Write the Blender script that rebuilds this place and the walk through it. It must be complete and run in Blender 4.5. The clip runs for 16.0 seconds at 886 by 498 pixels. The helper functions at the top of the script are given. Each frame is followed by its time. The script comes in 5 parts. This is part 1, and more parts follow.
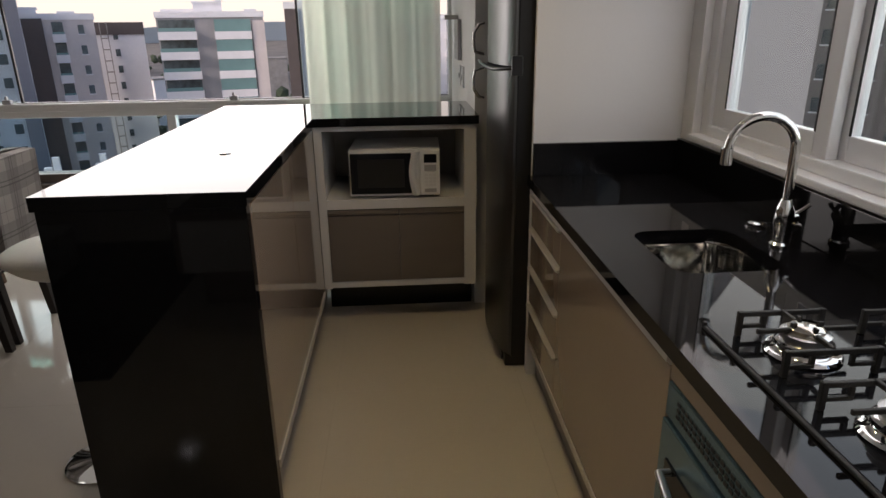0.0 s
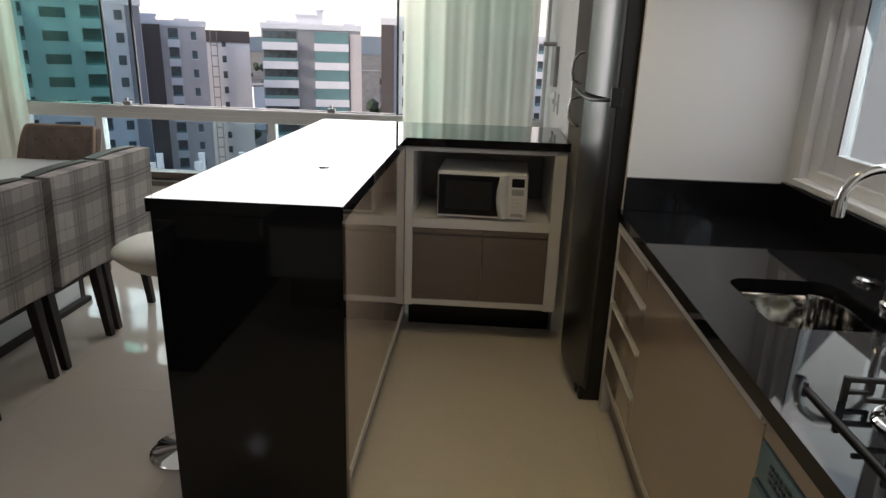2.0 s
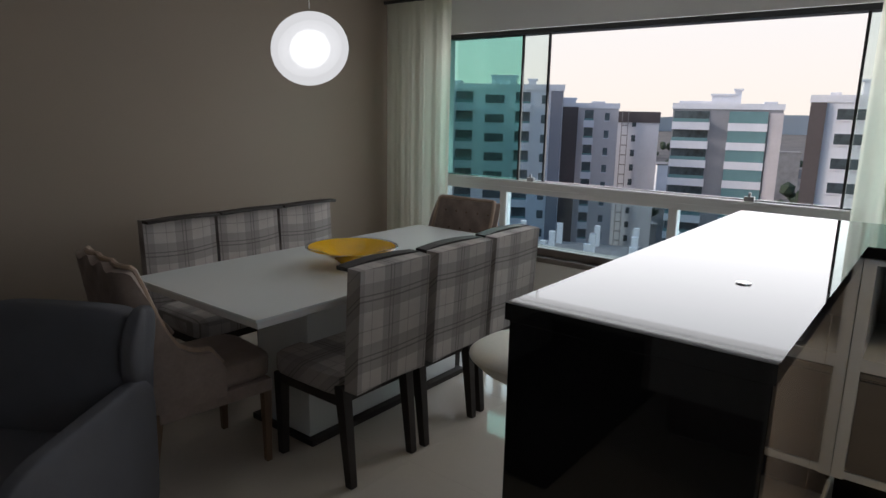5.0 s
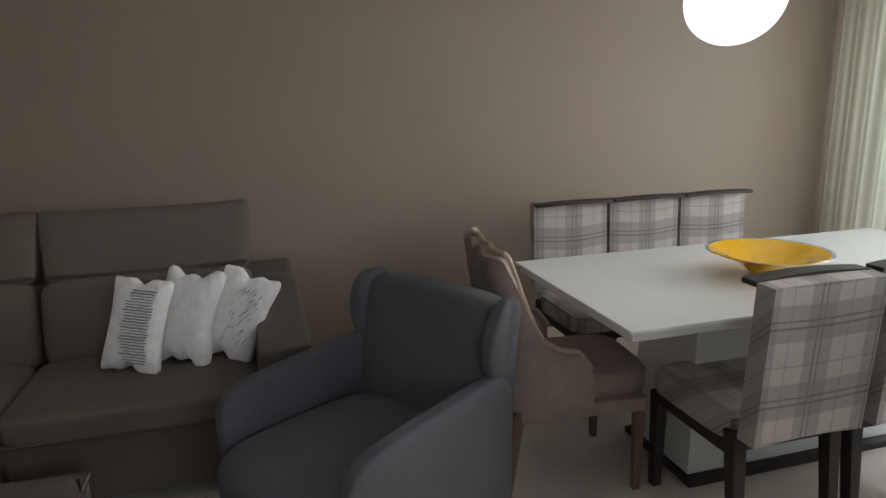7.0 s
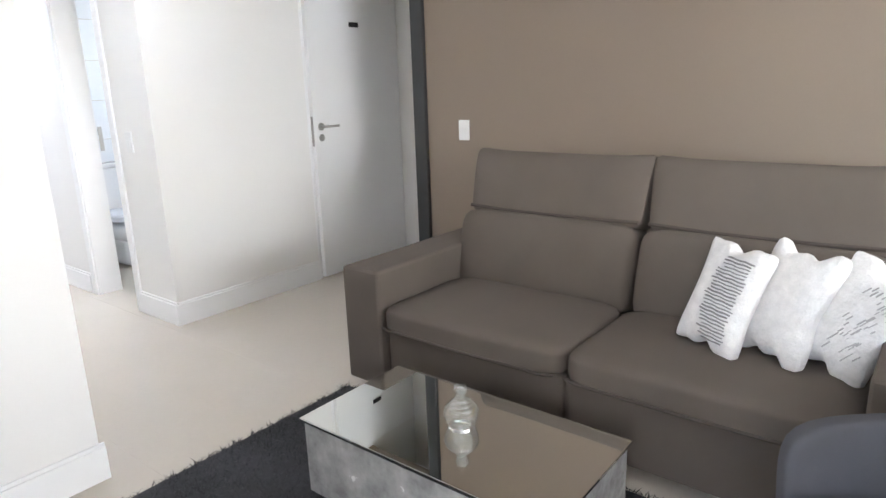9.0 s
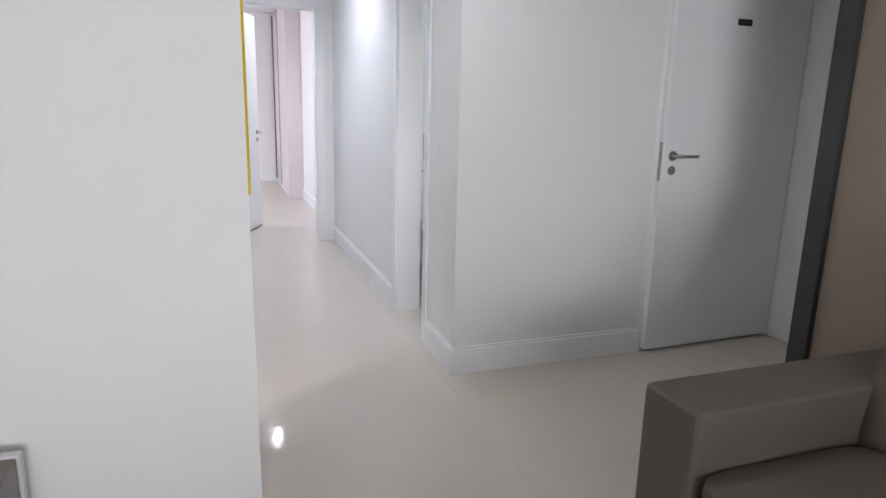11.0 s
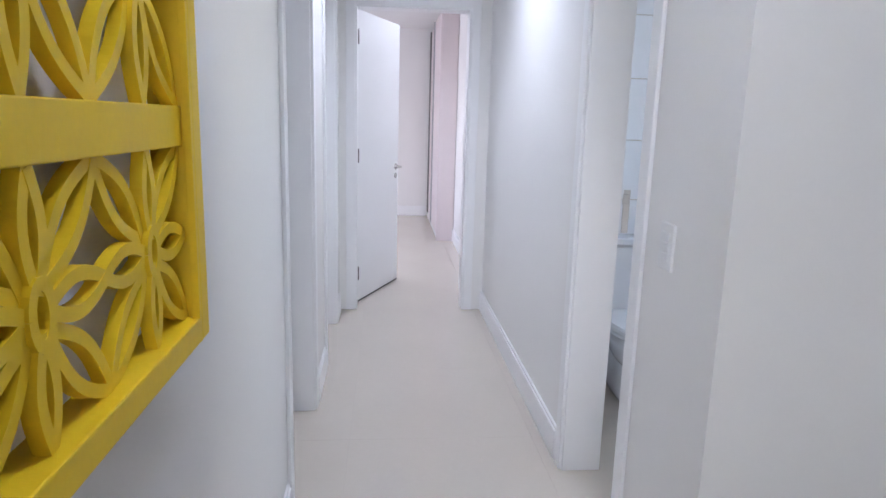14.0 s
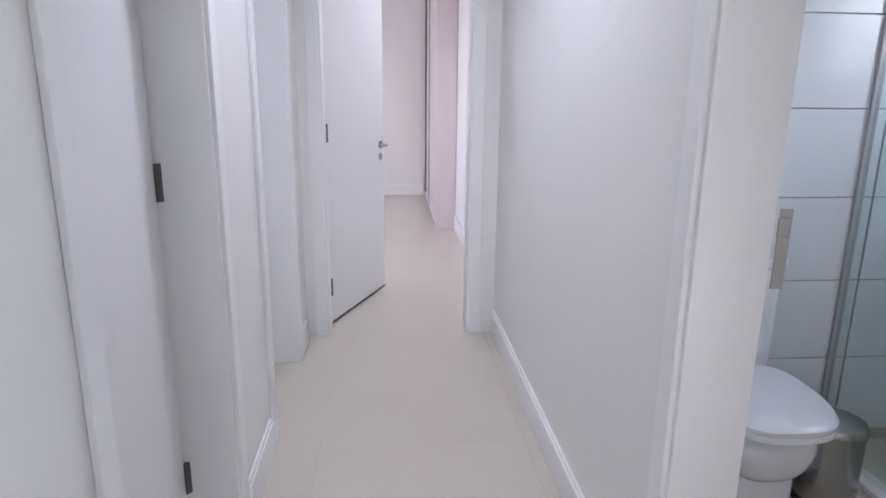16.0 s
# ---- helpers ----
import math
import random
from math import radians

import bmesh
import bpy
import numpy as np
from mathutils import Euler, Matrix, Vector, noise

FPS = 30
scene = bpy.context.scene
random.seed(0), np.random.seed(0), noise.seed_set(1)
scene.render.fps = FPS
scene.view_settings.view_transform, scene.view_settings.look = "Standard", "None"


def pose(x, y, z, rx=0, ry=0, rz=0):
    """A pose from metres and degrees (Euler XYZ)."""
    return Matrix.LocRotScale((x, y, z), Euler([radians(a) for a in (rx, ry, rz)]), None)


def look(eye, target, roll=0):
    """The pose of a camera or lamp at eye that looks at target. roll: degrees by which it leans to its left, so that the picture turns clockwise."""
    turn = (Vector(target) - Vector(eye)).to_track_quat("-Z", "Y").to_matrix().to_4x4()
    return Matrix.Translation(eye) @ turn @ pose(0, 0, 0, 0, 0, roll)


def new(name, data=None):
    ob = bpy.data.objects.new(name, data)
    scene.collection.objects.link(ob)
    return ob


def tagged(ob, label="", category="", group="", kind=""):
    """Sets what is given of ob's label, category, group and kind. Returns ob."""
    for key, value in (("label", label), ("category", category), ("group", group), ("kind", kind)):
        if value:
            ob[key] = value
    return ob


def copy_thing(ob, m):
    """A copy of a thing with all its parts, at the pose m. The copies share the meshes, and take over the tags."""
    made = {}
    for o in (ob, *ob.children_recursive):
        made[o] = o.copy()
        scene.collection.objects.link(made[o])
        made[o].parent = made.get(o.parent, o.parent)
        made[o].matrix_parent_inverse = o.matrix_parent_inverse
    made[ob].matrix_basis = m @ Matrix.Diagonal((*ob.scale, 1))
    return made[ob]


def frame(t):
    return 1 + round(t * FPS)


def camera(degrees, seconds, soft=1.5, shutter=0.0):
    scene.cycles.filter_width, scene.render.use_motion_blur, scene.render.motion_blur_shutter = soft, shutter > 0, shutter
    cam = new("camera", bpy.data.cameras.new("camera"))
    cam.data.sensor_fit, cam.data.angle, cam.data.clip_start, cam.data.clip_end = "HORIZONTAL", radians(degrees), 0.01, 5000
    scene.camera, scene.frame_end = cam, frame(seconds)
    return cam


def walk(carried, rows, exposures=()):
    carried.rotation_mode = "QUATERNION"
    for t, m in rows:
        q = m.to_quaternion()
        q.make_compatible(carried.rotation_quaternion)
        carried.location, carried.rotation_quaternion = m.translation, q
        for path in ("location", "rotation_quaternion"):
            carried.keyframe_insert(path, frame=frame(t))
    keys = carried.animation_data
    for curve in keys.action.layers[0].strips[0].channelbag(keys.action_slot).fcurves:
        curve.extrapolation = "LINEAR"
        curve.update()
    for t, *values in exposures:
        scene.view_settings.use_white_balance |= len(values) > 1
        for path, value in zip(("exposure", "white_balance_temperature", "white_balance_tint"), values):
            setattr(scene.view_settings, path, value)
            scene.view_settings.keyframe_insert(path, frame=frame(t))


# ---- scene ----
cam = camera(69.5, 16.0)
PATH = [
    (0, (0.037, 0.091, 1.489), (0.156, 1.975, 0.829), -0.8),
    (0.5, (0.039, 0.116, 1.456), (0.202, 1.935, 0.641), -1.3),
    (1, (0.014, 0.095, 1.466), (0.2, 1.882, 0.589), -0.1),
    (1.5, (-0.011, 0.091, 1.494), (0.089, 1.944, 0.75), 1.7),
    (2, (-0.001, 0.088, 1.513), (-0.114, 1.99, 0.904), 1.8),
    (2.5, (0.023, 0.087, 1.528), (-0.3, 2.006, 1.068), 0.3),
    (3, (0.005, 0.147, 1.526), (-0.512, 2.04, 1.138), -0.2),
    (3.5, (-0.054, 0.274, 1.514), (-0.762, 2.107, 1.14), 0.6),
    (4, (-0.133, 0.365, 1.516), (-1.026, 2.115, 1.141), 0.6),
    (6.5, (-0.335, 0.854, 1.452), (-2.052, 1.768, 0.985), 0.1),
    (7, (-0.478, 0.865, 1.449), (-2.353, 1.393, 0.995), -1.3),
    (7.5, (-0.593, 0.893, 1.411), (-2.537, 0.929, 0.943), -1.2),
    (8, (-0.673, 0.961, 1.393), (-2.542, 0.442, 0.908), -1.2),
    (8.5, (-0.757, 0.975, 1.369), (-2.456, 0.047, 0.865), -2.4),
    (9, (-0.946, 0.883, 1.34), (-2.455, -0.329, 0.836), -1.9),
    (9.5, (-1.148, 0.759, 1.33), (-2.429, -0.701, 0.849), -2.2),
    (10, (-1.389, 0.63, 1.317), (-2.416, -1.025, 0.864), -0.5),
    (12.5, (-1.793, -0.641, 1.341), (-2.277, -2.527, 0.884), 0.2),
    (13, (-1.847, -0.892, 1.364), (-2.333, -2.777, 0.904), -0.5),
    (13.5, (-1.954, -1.114, 1.362), (-2.314, -3.041, 0.969), 0.8),
    (14, (-2.025, -1.315, 1.361), (-2.206, -3.267, 0.968), 1.6),
    (14.5, (-2.089, -1.56, 1.376), (-2.084, -3.513, 0.946), 0.5),
    (15, (-2.183, -1.868, 1.365), (-2.04, -3.815, 0.929), -1.3),
    (15.5, (-2.202, -2.154, 1.351), (-2.094, -4.096, 0.886), 0.2),
    (16, (-2.151, -2.454, 1.35), (-2.322, -4.385, 0.857), 0.6),
]
EXPOSURES = [(0, 0.5, 6700, 17), (0.5, 0.7, 6700, 17), (1, 0.75, 6600, 16), (1.5, 0.85, 6500, 14), (2, 0.8, 6450, 12), (2.5, 0.9, 6350, 12), (3, 0.6, 6200, 12), (4, 0.3, 6150, 11), (6.5, 1.1, 6050, 12), (7.5, 2.3, 6400, 10), (8, 3.0, 6300, 12), (8.5, 3.6, 6150, 11), (9, 3.6, 6000, 12), (9.5, 3.3, 5900, 13), (10, 3.0, 5850, 13), (12.5, 2.7, 5950, 17), (13.5, 2.75, 5750, 16), (14, 2.65, 5650, 16), (15, 2.55, 5750, 18), (16, 2.5, 5850, 19)]
walk(cam, [(t, look(e, g, r)) for t, e, g, r in PATH], EXPOSURES)

# ---- world, sun, large lights ----
SUN_EL, SUN_AZ = radians(28), radians(235)
world = bpy.data.worlds.new("evening_sky")
scene.world = world
world.use_nodes = True
wt = world.node_tree
sky = wt.nodes.new("ShaderNodeTexSky")
sky.sky_type, sky.sun_disc = "NISHITA", False
sky.sun_elevation, sky.sun_rotation, sky.dust_density, sky.air_density = SUN_EL, SUN_AZ, 1.5, 1.0
sky.altitude = 40
wt.links.new(sky.outputs[0], wt.nodes["Background"].inputs[0])
wt.nodes["Background"].inputs[1].default_value = 0.15
sun = new("sun", bpy.data.lights.new("sun", "SUN"))
sun.data.energy, sun.data.angle, sun.data.color = 1.4, radians(12), (1.0, 0.88, 0.80)
sun.rotation_euler = (radians(90) - SUN_EL, 0, radians(180) - SUN_AZ)


def area_light(name, m, w, h, watts, colour):
    ob = new(name, bpy.data.lights.new(name, "AREA"))
    ob.data.shape, ob.data.size, ob.data.size_y, ob.data.energy, ob.data.color = "RECTANGLE", w, h, watts, colour
    ob.matrix_world = m
    return ob


# daylight standing in the openings of the dining and kitchen windows
area_light("daylight_dining", look((-1.9, 4.98, 1.35), (-1.9, 2.0, 0.9)), 3.0, 1.6, 27, (1.0, 0.97, 0.93))
area_light("daylight_kitchen", look((1.32, 1.55, 1.6), (0.0, 1.4, 0.75)), 1.8, 0.9, 5.5, (1.0, 0.95, 0.93))
# bedroom and bathroom windows are unseen, added with these lamps to light the rooms
area_light("added_daylight_bedroom", look((1.2, -8.2, 1.5), (-2.0, -8.2, 1.0)), 1.6, 1.2, 10, (1.0, 0.93, 0.96))
area_light("added_daylight_bathroom", look((-4.45, -3.9, 1.8), (-3.0, -3.9, 1.0)), 0.7, 0.7, 1.2, (0.88, 0.95, 1.0))
downlight = new("bedroom_hall_downlight", bpy.data.lights.new("bedroom_hall_downlight", "SPOT"))
downlight.data.energy, downlight.data.spot_size, downlight.data.spot_blend = 9, radians(150), 0.6
downlight.data.shadow_soft_size, downlight.data.color = 0.05, (0.93, 0.95, 1.0)
downlight.matrix_world = look((-2.19, -6.75, 2.55), (-2.19, -6.75, 0))

# two unseen corridor lamps, spaced in line with the bedroom hall lamp, for brightness
hall_light = new("unseen_corridor_downlight", downlight.data.copy())
hall_light.data.energy, hall_light.data.shadow_soft_size, hall_light.data.spot_size, hall_light.data.spot_blend = 9.5, 0.1, radians(150), 1.0
hall_light.matrix_world = look((-2.22, -4.45, 2.55), (-2.22, -4.45, 0))
mouth_light = new("unseen_corridor_mouth_downlight", hall_light.data.copy())
mouth_light.data.energy = 4.6
mouth_light.matrix_world = look((-2.22, -2.15, 2.55), (-2.22, -2.15, 0))
# warm lamps over the kitchen aisle, unseen, added to brighten the floor
ADDED_LAMPS = ((0.08, 0.75), (0.08, 2.2))
for lx, ly in ADDED_LAMPS:
    aisle_fill = new("kitchen_fill_light", hall_light.data.copy())
    aisle_fill.data.energy, aisle_fill.data.spot_size, aisle_fill.data.spot_blend = 15.5, radians(96), 0.9
    aisle_fill.data.color = (1.0, 0.78, 0.37)
    aisle_fill.matrix_world = look((lx, ly, 2.55), (lx, ly, 0))


# ---- materials ----
def mat(name, colour, rough=0.5, metal=0.0, var=0.06, scale=3.0, grain=60.0, bump=0.0, bump_scale=200.0, ior=1.45, coat=0.0, alt=None, stretch=None, per_object=0.0):
    """Two scales of colour variation, fine relief and gloss that varies a little."""
    m = bpy.data.materials.new(name)
    m.use_nodes = True
    t, N = m.node_tree, m.node_tree.nodes
    L = t.links.new
    p = N["Principled BSDF"]
    co = N.new("ShaderNodeTexCoord").outputs["Object"]
    if stretch:
        mp = N.new("ShaderNodeMapping")
        mp.inputs["Scale"].default_value = stretch
        L(co, mp.inputs[0])
        co = mp.outputs[0]
    big, fine = N.new("ShaderNodeTexNoise"), N.new("ShaderNodeTexNoise")
    big.inputs["Scale"].default_value, fine.inputs["Scale"].default_value = scale, grain
    big.inputs["Detail"].default_value = fine.inputs["Detail"].default_value = 4
    L(co, big.inputs[0]), L(co, fine.inputs[0])
    add = N.new("ShaderNodeMath")
    add.operation = "MULTIPLY_ADD"
    L(fine.outputs[0], add.inputs[0])
    add.inputs[1].default_value = 0.4
    L(big.outputs[0], add.inputs[2])
    val = add.outputs[0]
    if per_object:
        info, mul = N.new("ShaderNodeObjectInfo"), N.new("ShaderNodeMath")
        mul.operation = "MULTIPLY_ADD"
        L(info.outputs["Random"], mul.inputs[0])
        mul.inputs[1].default_value = per_object
        L(val, mul.inputs[2])
        val = mul.outputs[0]
    mix = N.new("ShaderNodeMix")
    mix.data_type = "RGBA"
    rng = N.new("ShaderNodeMapRange")
    rng.inputs[1].default_value, rng.inputs[2].default_value = 0.4, 1.0
    L(val, rng.inputs[0]), L(rng.outputs[0], mix.inputs[0])
    lo = [max(0, c * (1 - var)) for c in colour]
    hi = alt or [min(1, c * (1 + var)) for c in colour]
    mix.inputs[6].default_value, mix.inputs[7].default_value = (*lo, 1), (*hi, 1)
    L(mix.outputs[2], p.inputs["Base Color"])
    rr = N.new("ShaderNodeMapRange")
    rr.inputs[3].default_value, rr.inputs[4].default_value = rough * 0.85, min(1, rough * 1.2)
    L(big.outputs[0], rr.inputs[0]), L(rr.outputs[0], p.inputs["Roughness"])
    p.inputs["Metallic"].default_value, p.inputs["IOR"].default_value, p.inputs["Coat Weight"].default_value = metal, ior, coat
    if bump:
        nb, b = N.new("ShaderNodeTexNoise"), N.new("ShaderNodeBump")
        nb.inputs["Scale"].default_value, nb.inputs["Detail"].default_value = bump_scale, 3
        L(co, nb.inputs[0]), L(nb.outputs[0], b.inputs["Height"]), L(b.outputs[0], p.inputs["Normal"])
        b.inputs["Strength"].default_value, b.inputs["Distance"].default_value = bump, 0.004
    return m


def plaid_mat(name, light, dark, line):
    m = mat(name, light, 0.9, var=0.1, scale=12, grain=350, bump=0.5, bump_scale=500)
    t, N = m.node_tree, m.node_tree.nodes
    L, p = t.links.new, N["Principled BSDF"]
    sep = N.new("ShaderNodeSeparateXYZ")
    L(N["Texture Coordinate"].outputs["Object"], sep.inputs[0])
    yz = N.new("ShaderNodeMath")
    L(sep.outputs[1], yz.inputs[0]), L(sep.outputs[2], yz.inputs[1])
    colour = p.inputs["Base Color"].links[0].from_socket
    for coord, period, shift in ((sep.outputs[0], 0.215, 0.06), (yz.outputs[0], 0.235, 0.03)):
        for lo, hi, tint, amount in ((0.0, 0.46, dark, 0.5), (0.16, 0.19, line, 0.55), (0.25, 0.275, line, 0.55), (0.68, 0.70, line, 0.35)):
            a, w = N.new("ShaderNodeMath"), N.new("ShaderNodeMath")
            a.operation, w.operation = "ADD", "WRAP"
            L(coord, a.inputs[0])
            a.inputs[1].default_value = shift
            L(a.outputs[0], w.inputs[0])
            w.inputs[1].default_value, w.inputs[2].default_value = period, 0.0
            g, l, mul = N.new("ShaderNodeMath"), N.new("ShaderNodeMath"), N.new("ShaderNodeMath")
            g.operation, l.operation, mul.operation = "GREATER_THAN", "LESS_THAN", "MULTIPLY"
            L(w.outputs[0], g.inputs[0]), L(w.outputs[0], l.inputs[0])
            g.inputs[1].default_value, l.inputs[1].default_value = lo * period, hi * period
            L(g.outputs[0], mul.inputs[0]), L(l.outputs[0], mul.inputs[1])
            f = N.new("ShaderNodeMath")
            f.operation = "MULTIPLY"
            L(mul.outputs[0], f.inputs[0])
            f.inputs[1].default_value = amount
            mx = N.new("ShaderNodeMix")
            mx.data_type = "RGBA"
            L(f.outputs[0], mx.inputs[0]), L(colour, mx.inputs[6])
            mx.inputs[7].default_value = (*tint, 1)
            colour = mx.outputs[2]
    L(colour, p.inputs["Base Color"])
    return m


def pane_mat(name, tint, base=0.04, gloss_rough=0.01):
    """Clear sheet: tinted see-through with a mirror reflection that grows at grazing angles."""
    m = bpy.data.materials.new(name)
    m.use_nodes = True
    t, N = m.node_tree, m.node_tree.nodes
    N.remove(N["Principled BSDF"])
    tr, gl, mx, lw = N.new("ShaderNodeBsdfTransparent"), N.new("ShaderNodeBsdfGlossy"), N.new("ShaderNodeMixShader"), N.new("ShaderNodeLayerWeight")
    pw, ma = N.new("ShaderNodeMath"), N.new("ShaderNodeMath")
    pw.operation, ma.operation = "POWER", "MULTIPLY_ADD"
    pw.inputs[1].default_value, ma.inputs[1].default_value, ma.inputs[2].default_value = 5.0, 1.0 - base, base
    tr.inputs[0].default_value = (*tint, 1)
    gl.inputs["Roughness"].default_value, lw.inputs[0].default_value = gloss_rough, 0.5
    t.links.new(lw.outputs["Facing"], pw.inputs[0]), t.links.new(pw.outputs[0], ma.inputs[0])
    t.links.new(ma.outputs[0], mx.inputs[0]), t.links.new(tr.outputs[0], mx.inputs[1]), t.links.new(gl.outputs[0], mx.inputs[2])
    t.links.new(mx.outputs[0], N["Material Output"].inputs[0])
    return m


def glow_mat(name, colour, strength, clear=0.0):
    m = bpy.data.materials.new(name)
    m.use_nodes = True
    t, N = m.node_tree, m.node_tree.nodes
    N.remove(N["Principled BSDF"])
    em = N.new("ShaderNodeEmission")
    em.inputs[0].default_value, em.inputs[1].default_value = (*colour, 1), strength
    out = em.outputs[0]
    if clear:
        tr, mx = N.new("ShaderNodeBsdfTransparent"), N.new("ShaderNodeMixShader")
        mx.inputs[0].default_value = clear
        t.links.new(out, mx.inputs[1]), t.links.new(tr.outputs[0], mx.inputs[2])
        out = mx.outputs[0]
    t.links.new(out, N["Material Output"].inputs[0])
    return m


def sheer_mat(name, colour):
    m = mat(name, colour, 0.85, var=0.06, scale=4, grain=300, bump=0.2, bump_scale=700)
    t, N = m.node_tree, m.node_tree.nodes
    tl, mx, tp, mx2 = N.new("ShaderNodeBsdfTranslucent"), N.new("ShaderNodeMixShader"), N.new("ShaderNodeBsdfTransparent"), N.new("ShaderNodeMixShader")
    tl.inputs[0].default_value = (*colour, 1)
    mx.inputs[0].default_value, mx2.inputs[0].default_value = 0.55, 0.1
    t.links.new(N["Principled BSDF"].outputs[0], mx.inputs[1]), t.links.new(tl.outputs[0], mx.inputs[2])
    t.links.new(mx.outputs[0], mx2.inputs[1]), t.links.new(tp.outputs[0], mx2.inputs[2])
    t.links.new(mx2.outputs[0], N["Material Output"].inputs[0])
    return m


WHITE = mat("white_wall_paint", (0.8, 0.79, 0.77), 0.55, var=0.02, scale=1.5, grain=120, bump=0.12, bump_scale=260)
TRIM = mat("white_satin_trim", (0.83, 0.83, 0.83), 0.3, var=0.015, scale=2, grain=80)
BROWN = mat("taupe_wall_paint", (0.26, 0.208, 0.163), 0.6, var=0.04, scale=1.2, grain=120, bump=0.15, bump_scale=240)
CEIL = mat("ceiling_paint", (0.82, 0.82, 0.81), 0.7, var=0.02, bump=0.1)
TILE = mat("polished_porcelain", (0.56, 0.508, 0.435), 0.07, var=0.03, scale=2.2, grain=40, ior=1.5, per_object=0.03)
GROUT = mat("grout", (0.545, 0.494, 0.422), 0.1, var=0.03)
GRANITE = mat("black_granite", (0.006, 0.006, 0.007), 0.035, var=0.2, scale=40, grain=500, ior=1.37)
BEIGE = mat("beige_gloss_lacquer", (0.31, 0.24, 0.18), 0.09, var=0.02, scale=2, grain=60, ior=1.5, coat=0.6)
TAUPE = mat("taupe_cabinet_laminate", (0.17, 0.145, 0.125), 0.3, var=0.05, scale=3, grain=90, stretch=(1, 1, 6))
CABWHITE = mat("white_melamine", (0.72, 0.71, 0.70), 0.35, var=0.015)
ALU = mat("brushed_aluminium", (0.62, 0.62, 0.62), 0.28, 1.0, var=0.06, scale=8, grain=200, stretch=(1, 1, 14))
SATINALU = mat("satin_aluminium_strip", (0.62, 0.60, 0.57), 0.45, 0.4, var=0.05, scale=8, grain=200, stretch=(1, 1, 14))
STEEL = mat("dark_stainless_steel", (0.125, 0.125, 0.125), 0.30, 1.0, var=0.05, scale=4, grain=260, stretch=(14, 14, 1))
CHROME = mat("chrome", (0.8, 0.8, 0.8), 0.05, 1.0, var=0.02)
SINKSTEEL = mat("polished_sink_steel", (0.62, 0.60, 0.56), 0.07, 1.0, var=0.05, scale=10, grain=120)
NICKEL = mat("satin_nickel", (0.42, 0.41, 0.39), 0.35, 1.0, var=0.05)
HINGE = mat("dark_satin_hinge", (0.17, 0.16, 0.155), 0.45, 0.7, var=0.08)
BLACKPL = mat("black_plastic", (0.012, 0.012, 0.013), 0.3, var=0.2)
IRON = mat("cast_iron", (0.018, 0.018, 0.018), 0.5, var=0.25, scale=30, bump=0.4, bump_scale=300)
DARKGLASS = mat("dark_oven_glass", (0.008, 0.009, 0.012), 0.06, var=0.1, ior=1.33)
TEALFILM = mat("steel_with_teal_film", (0.16, 0.28, 0.37), 0.25, 0.75, var=0.1, scale=6, grain=120)
WHITEPL = mat("white_plastic", (0.78, 0.78, 0.77), 0.3, var=0.02)
GREYPL = mat("grey_plastic", (0.40, 0.40, 0.41), 0.4, var=0.04)
DARKWOOD = mat("dark_stained_wood", (0.026, 0.020, 0.017), 0.6, var=0.35, scale=6, grain=60, stretch=(8, 8, 1), bump=0.1)
WOOD = mat("brown_wood", (0.15, 0.095, 0.06), 0.45, var=0.25, scale=6, grain=70, stretch=(8, 8, 1), bump=0.1)
PALEWOOD = mat("worn_pale_wood", (0.34, 0.245, 0.18), 0.4, var=0.2, scale=6, grain=70, stretch=(8, 8, 1), bump=0.1)
PLAID = plaid_mat("grey_plaid_weave", (0.50, 0.455, 0.43), (0.215, 0.195, 0.185), (0.10, 0.09, 0.085))
VELVET = mat("taupe_velvet", (0.27, 0.21, 0.18), 0.75, var=0.22, scale=9, grain=60, bump=0.25, bump_scale=160)
GLASSWHITE = mat("white_back_painted_glass", (0.80, 0.83, 0.82), 0.05, var=0.01, ior=1.52)
SOFA = mat("taupe_sofa_weave", (0.128, 0.106, 0.088), 0.85, var=0.12, scale=5, grain=420, bump=0.45, bump_scale=600)
# colour of the sofa piping and of the shade put into the headrest crease
SEAM = mat("dark_piping_and_crease_shade", (0.08, 0.065, 0.055), 0.9, var=0.1)
SLATE = mat("slate_blue_grey_felt", (0.088, 0.087, 0.098), 0.9, var=0.16, scale=7, grain=420, bump=0.5, bump_scale=650)
CREAM = mat("cream_leather", (0.70, 0.66, 0.59), 0.42, var=0.05, scale=6, bump=0.25, bump_scale=220)
PILLOW = mat("white_cotton", (0.80, 0.785, 0.77), 0.92, var=0.12, scale=30, grain=160, bump=1.0, bump_scale=90)
PRINTGREY = mat("pale_grey_print", (0.46, 0.45, 0.44), 0.9, var=0.1)
FRINGE = mat("charcoal_fringe", (0.30, 0.29, 0.285), 0.95, var=0.2)
YELLOW = mat("yellow_lacquer", (0.86, 0.60, 0.004), 0.5, var=0.07, scale=8, grain=120, bump=0.08, bump_scale=120)
YELLOWGLASS = mat("yellow_art_glass", (0.95, 0.53, 0.01), 0.06, var=0.06, scale=12, ior=1.5, coat=0.5)
RUG = mat("black_shag", (0.010, 0.010, 0.013), 0.6, var=0.6, scale=5, grain=60, alt=(0.055, 0.055, 0.062))
MIRROR = mat("mirror", (0.82, 0.84, 0.82), 0.012, 1.0, var=0.01)
SILVER = mat("crushed_silver_veneer", (0.72, 0.71, 0.70), 0.25, 0.3, var=0.45, scale=11, grain=40, alt=(0.88, 0.88, 0.87), bump=0.5, bump_scale=60)
CURTAIN = sheer_mat("ivory_sheer", (0.78, 0.77, 0.66))
